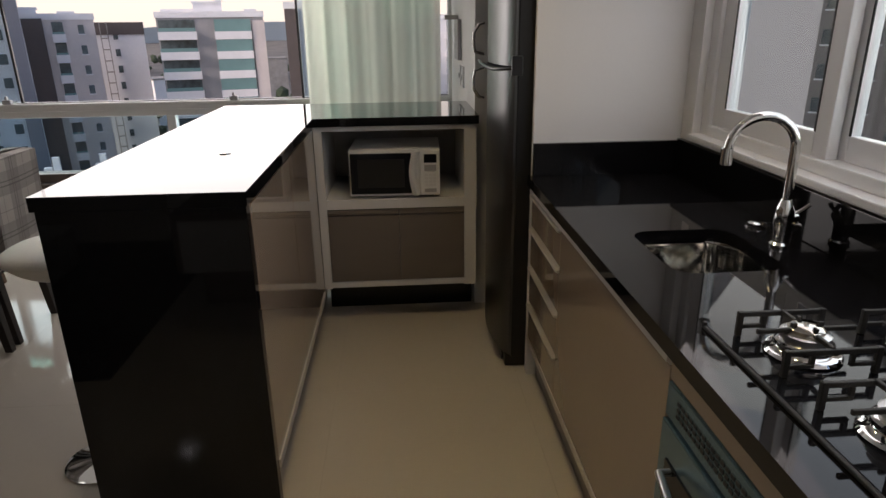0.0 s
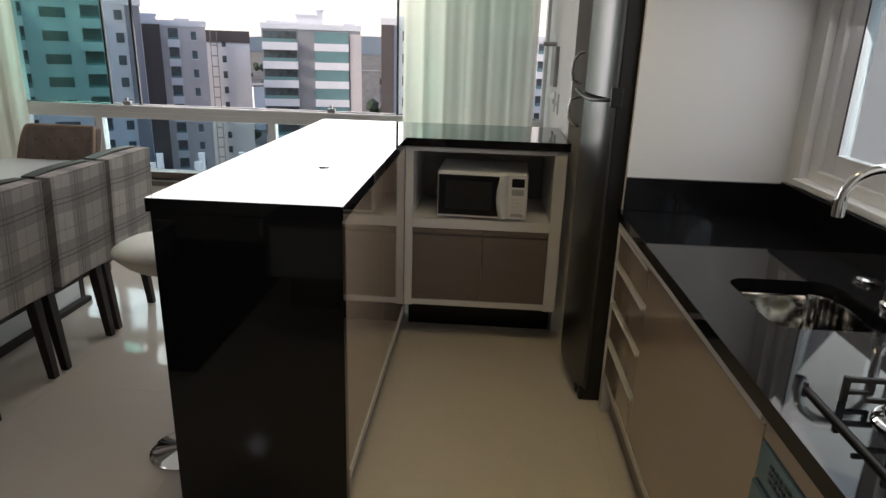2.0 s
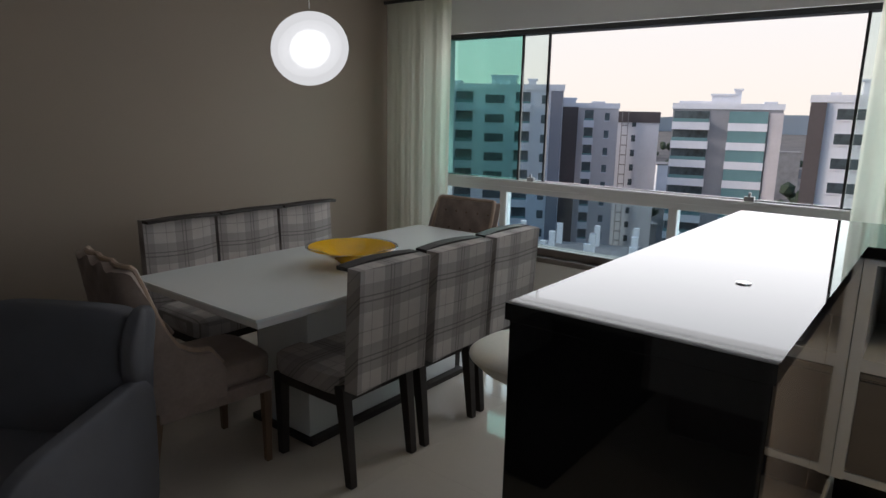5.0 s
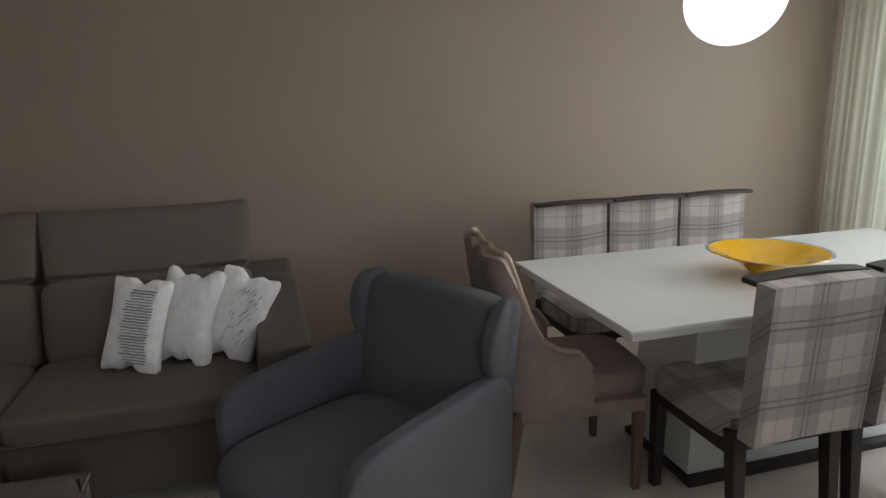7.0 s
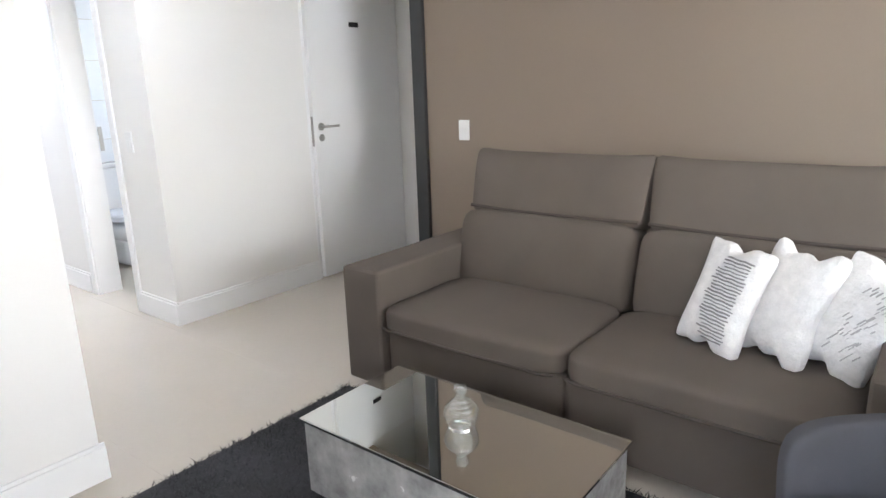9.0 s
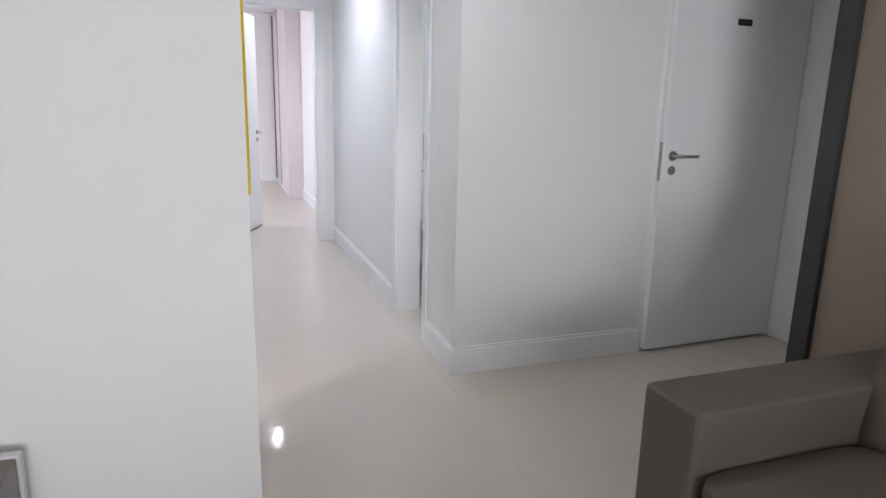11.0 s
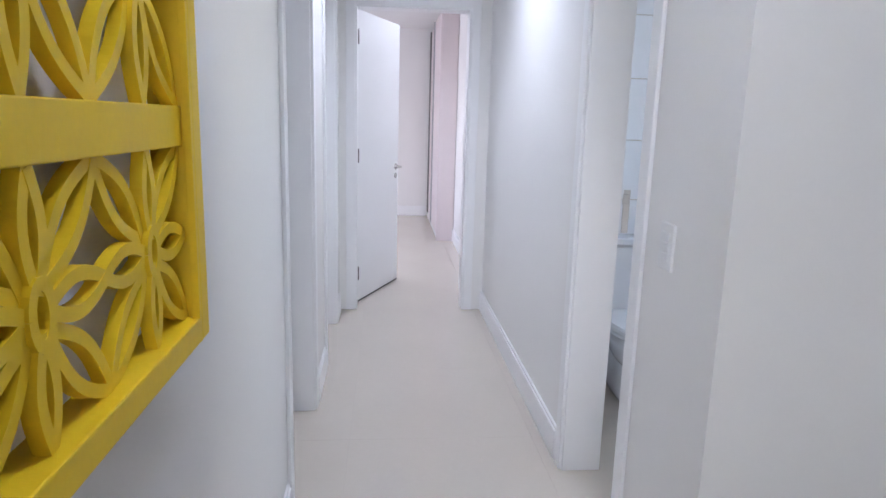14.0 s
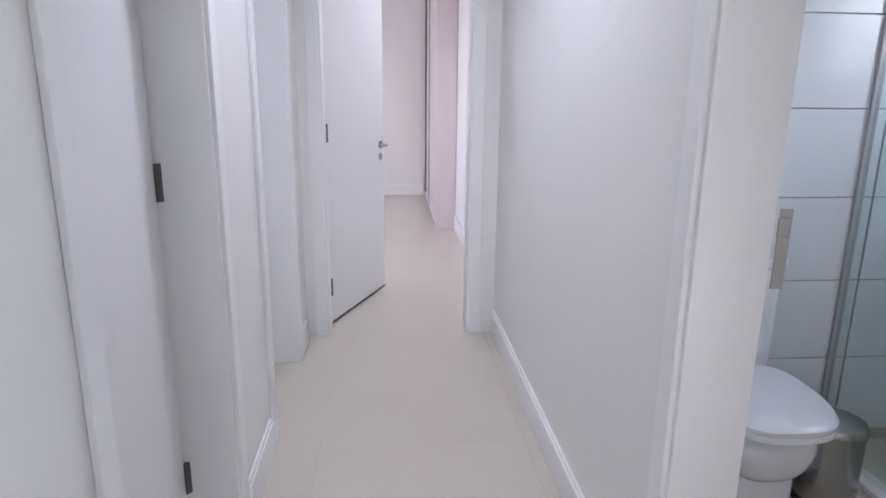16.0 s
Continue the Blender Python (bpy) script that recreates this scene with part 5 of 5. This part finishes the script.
# ---- bathroom ----
wc = thing("toilet", "white ceramic close coupled toilet with closed lid", "toilet", pose(-3.295, -4.36, 0))
def oval(c):
    return Vector((c.x * (1 - 0.16 * max(0, c.y) ** 2), c.y, c.z))
part("bowl", cushion(0, 0.15, 0.28, 0.36, 0.50, 0.22, 2.6, 10, lambda c: Vector((c.x * (0.82 + 0.18 * c.z), c.y * (0.85 + 0.15 * c.z), c.z))), CERAMIC, wc)
part("pedestal", cushion(0, 0.10, 0.14, 0.24, 0.38, 0.29, 4.0, 8), CERAMIC, wc)
lid = bmesh.new()
def lid_row(k, z):
    return [lid.verts.new((k * 0.195 * math.copysign(abs(math.cos(a)) ** 0.62, math.cos(a)) * (1 - 0.12 * max(0, math.sin(a))), 0.17 + k * (0.235 * math.sin(a) ** 0.72 if math.sin(a) > 0 else 0.21 * math.copysign(abs(math.sin(a)) ** 0.5, math.sin(a))), z)) for a in (2 * math.pi * i / 40 for i in range(40))]
rows = [lid_row(k, z) for k, z in ((0.96, 0.385), (1.0, 0.39), (1.0, 0.405), (0.99, 0.407), (1.0, 0.41), (1.0, 0.425), (0.95, 0.436), (0.6, 0.44))]
for a, b in zip(rows, rows[1:]):
    for i in range(40):
        lid.faces.new((a[i], a[(i + 1) % 40], b[(i + 1) % 40], b[i]))
lid.faces.new(rows[0][::-1]), lid.faces.new(rows[-1])
part("lid", soft(lid), CERAMIC, wc, "white plastic seat and lid")
part("cistern", box(-0.19, 0.19, -0.20, -0.06, 0.38, 0.765, 0.03, 3), CERAMIC, wc)
part("cistern_lid", box(-0.20, 0.20, -0.21, -0.05, 0.765, 0.80, 0.012, 3), CERAMIC, wc)
part("flush_button", cyl(0, -0.13, 0.80, 0.02, 0.005, seg=16), CHROME, wc)
bn = thing("pedal_bin", "round brushed steel pedal bin with grey lid", "waste bin", pose(-3.62, -4.25, 0) @ Matrix.Diagonal((1.12, 1.12, 1.08, 1)))
part("body", cyl(0, 0, 0.012, 0.088, 0.235, seg=32, b=0.002), BINSTEEL, bn)
part("base_ring", cyl(0, 0, 0, 0.095, 0.018, seg=32, b=0.003), BLACKPL, bn)
part("lid", lathe([(0.0, 0.285), (0.05, 0.282), (0.085, 0.272), (0.094, 0.258), (0.094, 0.246), (0.0, 0.246)], seg=32), BINSTEEL, bn, "domed steel lid")
part("pedal", box(-0.022, 0.022, 0.085, 0.125, 0.008, 0.018, 0.003), BLACKPL, bn)
sg = thing("shower_screen", "clear greenish glass shower screen", "shower screen")
pane = part("pane", box(-3.835, -3.827, -4.57, -3.30, 0.02, 1.95), FROSTED, sg)
pane.visible_shadow = False
part("wall_profile", box(-3.845, -3.817, -4.585, -4.572, 0.0, 1.95, 0.002), GREYPL, sg)
part("threshold", box(-3.87, -3.79, -4.58, -3.30, 0.0, 0.02, 0.003), CERAMIC, sg)
solid("toilet_roll_holder", merge(cyl(-3.20, -4.585, 0.92, 0.012, 0.05, "y", 12), cyl(-3.24, -4.54, 0.92, 0.012, 0.08, "x", 12)), WHITEPL, "small white hook on the tiled wall", "hook")

# ---- bedroom beyond the corridor ----
wd = thing("wardrobe", "pale built in wardrobe with sliding doors", "wardrobe")
part("body", box(-3.35, -2.66, -10.54, -8.58, 0.0, 2.58), WARDROBE, wd)
for a, b, x in ((-10.54, -9.55, -2.64), (-9.57, -8.58, -2.62)):
    d = part("sliding_door", box(x - 0.02, x, a, b, 0.06, 2.55, 0.002), WARDROBE, wd)
    part("handle_profile", box(x - 0.018, x + 0.016, a, a + (0.09 if a < -10 else 0.03), 0.06, 2.55, 0.002), HINGE if a < -10 else GREYPL, d, "grey vertical handle profile")
part("end_panel", box(-2.805, -2.612, -8.578, -8.556, 0, 2.58, 0.002), WARDROBE, wd)
part("plinth", box(-3.3, -2.63, -10.54, -8.58, 0.0, 0.06), CABWHITE, wd)
dl = thing("recessed_downlight", "round recessed ceiling downlight, switched on, also used for added lamps", "downlight", pose(-2.19, -6.75, 2.6))
part("ring", lathe([(0.035, -0.004), (0.05, -0.004), (0.05, 0.0), (0.035, 0.0), (0.035, -0.004)], seg=24), WHITEPL, dl)
part("lens", cyl(0, 0, -0.003, 0.034, 0.002, seg=24), SPOTGLOW, dl)
# fittings for the two unseen corridor lamps
for y in (-4.45, -2.15):
    copy_thing(dl, pose(-2.22, y, 2.6))
# ceiling fittings for the added, unseen kitchen lamps
for lx, ly in ADDED_LAMPS:
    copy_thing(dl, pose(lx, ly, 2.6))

# ---- the town outside ----
EYE = 1.5
GZ = -36.0
solid("ground", box(-900, 900, -900, 2500, GZ - 1, GZ), GROUND, "town ground far below the flat", "ground", "structure")


def building(name, label, az, dist, width, depth, top, turn, skin, storeys, bays, style, storey=3.0, roof=()):
    """A tower seen from the flat: az from +y towards +x in degrees, top above the eye in metres."""
    a = radians(az)
    t = thing(name, label, "building", pose(dist * math.sin(a), dist * math.cos(a), GZ, 0, 0, turn), "towers outside")
    h = top + EYE - GZ
    part("wall", box(-width / 2, width / 2, 0, depth, 0, h), skin, t)
    part("parapet", merge(box(-width / 2 - 0.15, width / 2 + 0.15, -0.15, depth + 0.15, h, h + 0.9)), CONCRETE if skin != CONCRETE else skin, t)
    for x0, x1, y0, y1, hh in roof:
        part("roof_block", merge(box(x0, x1, y0, y1, h, h + hh), box(x0 - 0.2, x1 + 0.2, y0 - 0.2, y1 + 0.2, h + hh, h + hh + 0.3)), CONCRETE, t)
    shared = {}
    for k in range(storeys):
        z = h - storey * (k + 1)
        for x0, x1, kind in bays:
            key = (x0, x1, kind)
            if key not in shared:
                if kind == "balcony":
                    shared[key] = [("balcony_slab", mesh_of("balcony_slab", box(x0, x1, -1.1, 0, -0.25, 0.95), CONCRETE), ""), ("balcony_glass", mesh_of("balcony_glass", box(x0 + 0.1, x1 - 0.1, -1.0, -0.9, 0.95, 1.5 if x0 < 0 else 1.25), BALGLASS), ""),
                                   ("window", mesh_of("window", box(x0 + 0.15, x1 - 0.15, -0.1, 0.02, 1.0, 2.7), WINDARK), "")]
                elif kind == "glazed":
                    shared[key] = [("balcony_slab", mesh_of("balcony_slab", box(x0, x1, -0.8, 0, -0.3, 0.9), CONCRETE), ""), ("balcony_glass", mesh_of("balcony_glass", box(x0 + 0.05, x1 - 0.05, -0.7, -0.6, 0.9, 2.7), BALGLASS), "")]
                else:
                    w = x1 - x0
                    shared[key] = [("window", mesh_of("window", merge(box(x0, x1, -0.06, 0.02, 0.95, 2.25), box(x0 + w * 0.47, x0 + w * 0.53, -0.09, -0.05, 0.95, 2.25)), WINDARK), ""), ("window_sill", mesh_of("window_sill", box(x0 - 0.1, x1 + 0.1, -0.16, 0.0, 0.8, 0.95), CONCRETE), "")]
            for nm, me, lb in shared[key]:
                part(nm, me, None, t, lb).location = (0, 0, z)
    return t


def strip(t, x0, x1, h, m):
    part("wall_strip", box(x0, x1, -0.5, 0.4, 0, h), m, t)


hh = EYE - GZ
b1 = building("apartment_tower", "white apartment tower with balconies and corner windows", -33.8, 104, 21, 18, 4.0, 30, CONCRETE, 13, ((-9.4, -8.0, "window"), (-6.4, -3.4, "balcony"), (-1.6, 1.4, "window"), (3.0, 5.6, "balcony"), (7.2, 8.2, "window")), "a", roof=((-1, 3, 4, 8, 2.2), (5.0, 6.2, 3, 5, 1.6), (-7.5, -6, 3, 6, 1.2)))
strip(b1, -7.9, -6.6, hh + 4.0, FACADEGREY)
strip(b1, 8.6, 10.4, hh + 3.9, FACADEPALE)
b2 = building("apartment_tower", "brown and cream slim apartment tower", -27.0, 118, 15, 14, 1.6, 26, FACADECREAM, 13, ((-6.6, -5.8, "window"), (-4.4, -3.6, "window"), (1.6, 3.4, "balcony"), (5.2, 6.0, "window")), "b", roof=((-3, 0, 4, 8, 1.6), (3, 5, 4, 7, 1.0)))
strip(b2, -2.8, 0.6, hh + 1.8, FACADEBROWN)
b3 = building("apartment_tower", "white blank sided apartment tower with small windows", -22.7, 140, 13, 18, 0.4, 22, CONCRETE, 13, ((-3.2, -2.3, "window"), (1.2, 2.0, "window")), "c")
part("roof_band", box(-6.6, 6.6, -0.2, 1.0, hh - 0.8, hh + 1.4), FACADEBROWN, b3)
part("mast", merge(*[box(-0.9 + s, -0.75 + s, -0.9, -0.7, 4, hh + 1.5) for s in (0, 1.2)], *[box(-0.9, 0.45, -0.9, -0.7, z, z + 0.2) for z in range(6, 37, 2)]), RAWCONC, b3, "steel hoist mast")
b4 = building("apartment_tower", "grey and white balcony apartment tower", -15.0, 113, 16, 16, 1.7, 14, FACADEGREY, 13, ((-7.9, -2.3, "balcony"), (0.4, 6.0, "glazed")), "d", roof=((-2.5, 1.0, 3, 9, 2.2), (0.9, 1.9, 3, 5, 3.0), (5.5, 7.0, 3, 6, 1.0)))
strip(b4, 6.2, 8.1, hh + 1.2, FACADECREAM)
part("wall_strip", box(-7.9, 1.0, 9, 15.9, 0, hh + 3.2), CONCRETE, b4)
for k in range(11):
    for y in (3.0, 7.0, 11.0):
        part("window", box(7.98, 8.06, y, y + 1.6, hh + 1.7 - 3 * (k + 1) + 1.0, hh + 1.7 - 3 * (k + 1) + 2.3), WINDARK, b4)
b5 = building("apartment_tower", "white apartment tower with grey side wall", -5.2, 94, 13, 14, 2.4, 8, CONCRETE, 12, ((-3.6, -0.4, "window"), (2.0, 5.0, "balcony")), "e", roof=((-1.2, 3.2, 2, 7, 2.6), (-4.4, -3.6, 3, 5, 1.0)))
strip(b5, -6.55, -4.8, hh + 2.4, FACADEBROWN)
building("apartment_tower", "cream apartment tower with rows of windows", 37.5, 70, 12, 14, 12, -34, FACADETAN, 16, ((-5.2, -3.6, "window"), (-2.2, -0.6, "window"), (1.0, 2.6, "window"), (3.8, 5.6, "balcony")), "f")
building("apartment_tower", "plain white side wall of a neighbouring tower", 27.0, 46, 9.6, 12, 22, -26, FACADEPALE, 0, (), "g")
building("apartment_tower", "white apartment tower with a mid balcony", 4.5, 120, 14, 14, 1.0, 2, CONCRETE, 12, ((-5.0, -2.6, "window"), (-0.8, 1.4, "balcony"), (3.4, 5.4, "window")), "h")
building("apartment_tower", "white apartment tower with wide windows", -44.0, 90, 20, 14, 2.0, 40, CONCRETE, 12, ((-7.0, -4.4, "window"), (-1.2, 1.6, "balcony"), (4.4, 7.0, "window")), "h")

# unfinished concrete frame below the window
cf = thing("construction_frame", "unfinished low concrete building frame", "building", pose(-30, 55, GZ, 0, 0, 20), "towers outside")
for k in range(8):
    part("floor_slab", box(-17, 17, -9, 9, 3 * k + 2.7, 3 * k + 3), RAWCONC, cf)
col = mesh_of("column", box(-0.3, 0.3, -0.3, 0.3, 0, 24 + 2.2), CONCRETE)
for i in range(9):
    for j in range(4):
        part("column", col, None, cf).location = (-16 + 4 * i, -8 + 5.3 * j, 0)
for i in range(5):
    part("beam", box(-16.5 + 7 * i, -10.5 + 7 * i, -8.6, -8.2, 25.2, 25.6), CONCRETE, cf)
# low roofs and trees spread over the town
rnd = random.Random(11)
for i in range(46):
    az, dist = rnd.uniform(-50, 12), rnd.uniform(170, 700)
    w, d, hgt = rnd.uniform(10, 26), rnd.uniform(10, 22), rnd.uniform(5, 26 if dist < 420 else 32)
    x, y = dist * math.sin(radians(az)), dist * math.cos(radians(az))
    t = thing("town_house", "distant pale town building with flat roof", "building", pose(x, y, GZ, 0, 0, rnd.uniform(0, 60)), "distant town buildings")
    part("wall", box(-w / 2, w / 2, -d / 2, d / 2, 0, hgt), rnd.choice((CONCRETE, FACADECREAM, RAWCONC)), t)
    part("roof", box(-w / 2 - 0.3, w / 2 + 0.3, -d / 2 - 0.3, d / 2 + 0.3, hgt, hgt + 0.6), RAWCONC, t)
bm = bmesh.new()
for i in range(260):
    az, dist = rnd.uniform(-50, 12), rnd.uniform(160, 900)
    x, y = dist * math.sin(radians(az)), dist * math.cos(radians(az))
    r = rnd.uniform(2.5, 5.5)
    for q in range(3):
        bmesh.ops.create_icosphere(bm, subdivisions=1, radius=r * rnd.uniform(0.5, 0.9), matrix=Matrix.Translation((x + rnd.uniform(-r, r), y + rnd.uniform(-r, r), GZ + r * rnd.uniform(0.6, 1.6))))
solid("far_trees", bm, TREES, "far dark green tree crowns between the houses", "trees", "stuff")
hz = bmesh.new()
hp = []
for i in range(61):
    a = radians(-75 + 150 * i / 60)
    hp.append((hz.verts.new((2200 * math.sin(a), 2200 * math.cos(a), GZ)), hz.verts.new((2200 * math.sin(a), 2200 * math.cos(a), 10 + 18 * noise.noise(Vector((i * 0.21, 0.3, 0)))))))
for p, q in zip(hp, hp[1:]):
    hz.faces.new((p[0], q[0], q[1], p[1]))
# the haze of distance is put into the hills' pale blue-grey colour
solid("backdrop", hz, mat("haze_tinted_hills", (0.32, 0.36, 0.40), 1.0, var=0.06, scale=0.002, grain=0.02), "low hills on the horizon with haze in their colour", "hills", "structure")

# pale evening sky behind the hills
sk = bmesh.new()
cols = []
for i in range(61):
    a = radians(-75 + 150 * i / 60)
    cols.append([sk.verts.new((2400 * math.sin(a), 2400 * math.cos(a), z)) for z in (GZ, 200, 700, 1400)])
for p, q in zip(cols, cols[1:]):
    for k in range(3):
        sk.faces.new((p[k], q[k], q[k + 1], p[k + 1]))
skm = glow_mat("evening_sky_glow", (1.0, 0.95, 0.88), 0.82)
N, L = skm.node_tree.nodes, skm.node_tree.links.new
sep, rng_, mx = N.new("ShaderNodeSeparateXYZ"), N.new("ShaderNodeMapRange"), N.new("ShaderNodeMix")
mx.data_type = "RGBA"
rng_.inputs[1].default_value, rng_.inputs[2].default_value = 30, 900
mx.inputs[6].default_value, mx.inputs[7].default_value = (1.0, 0.88, 0.76, 1), (0.93, 0.96, 1.0, 1)
L(N.new("ShaderNodeTexCoord").outputs["Object"], sep.inputs[0]), L(sep.outputs[2], rng_.inputs[0]), L(rng_.outputs[0], mx.inputs[0])
L(mx.outputs[2], [n for n in N if n.type == "EMISSION"][0].inputs[0])
solid("backdrop_sky", sk, skm, "pale peach evening sky above the town", "sky", "structure")

# ---- floor ----
floor = thing("floor", "polished beige porcelain tile floor", "floor", kind="structure")
part("screed", merge(box(-4.9, 1.5, -3.0, 5.05, -0.15, -0.0012), box(-4.5, 1.5, -10.7, -3.0, -0.15, -0.0012)), GROUT, floor)
T = 0.80
tile_mesh = mesh_of("tile", box(-T / 2 + 0.0003, T / 2 - 0.0003, -T / 2 + 0.0003, T / 2 - 0.0003, -0.012, 0.0, 0.0002, 1), TILE)
for i in range(-6, 3):
    for j in range(-14, 7):
        x, y = 0.12 + T * i, 1.92 + T * (j - 2) + 0.2
        if (x < -4.8 or x > 1.4 or y > 5.2 or y < -10.6) or (y < -3.2 and (x < -4.4)):
            continue
        part("tile", tile_mesh, None, floor).location = (x, y, 0)
# bathroom wall tiles, 31 cm courses
bw = thing("wall_bathroom_tiling", "white glazed tiles on the bathroom wall", "tiled wall", kind="structure")
part("mortar", box(-4.35, -2.89, -4.60, -4.594, 0, 2.55), GROUT, bw)
for w, x in ((1.0, -3.39), (0.455, -4.12)):
    bt_mesh = mesh_of("tile", box(-w / 2 + 0.002, w / 2 - 0.002, -0.006, 0.0, -0.153, 0.153, 0.0015, 1), BATHTILE)
    for j in range(8):
        part("tile", bt_mesh, None, bw).location = (x, -4.585, 0.205 + 0.31 * j)
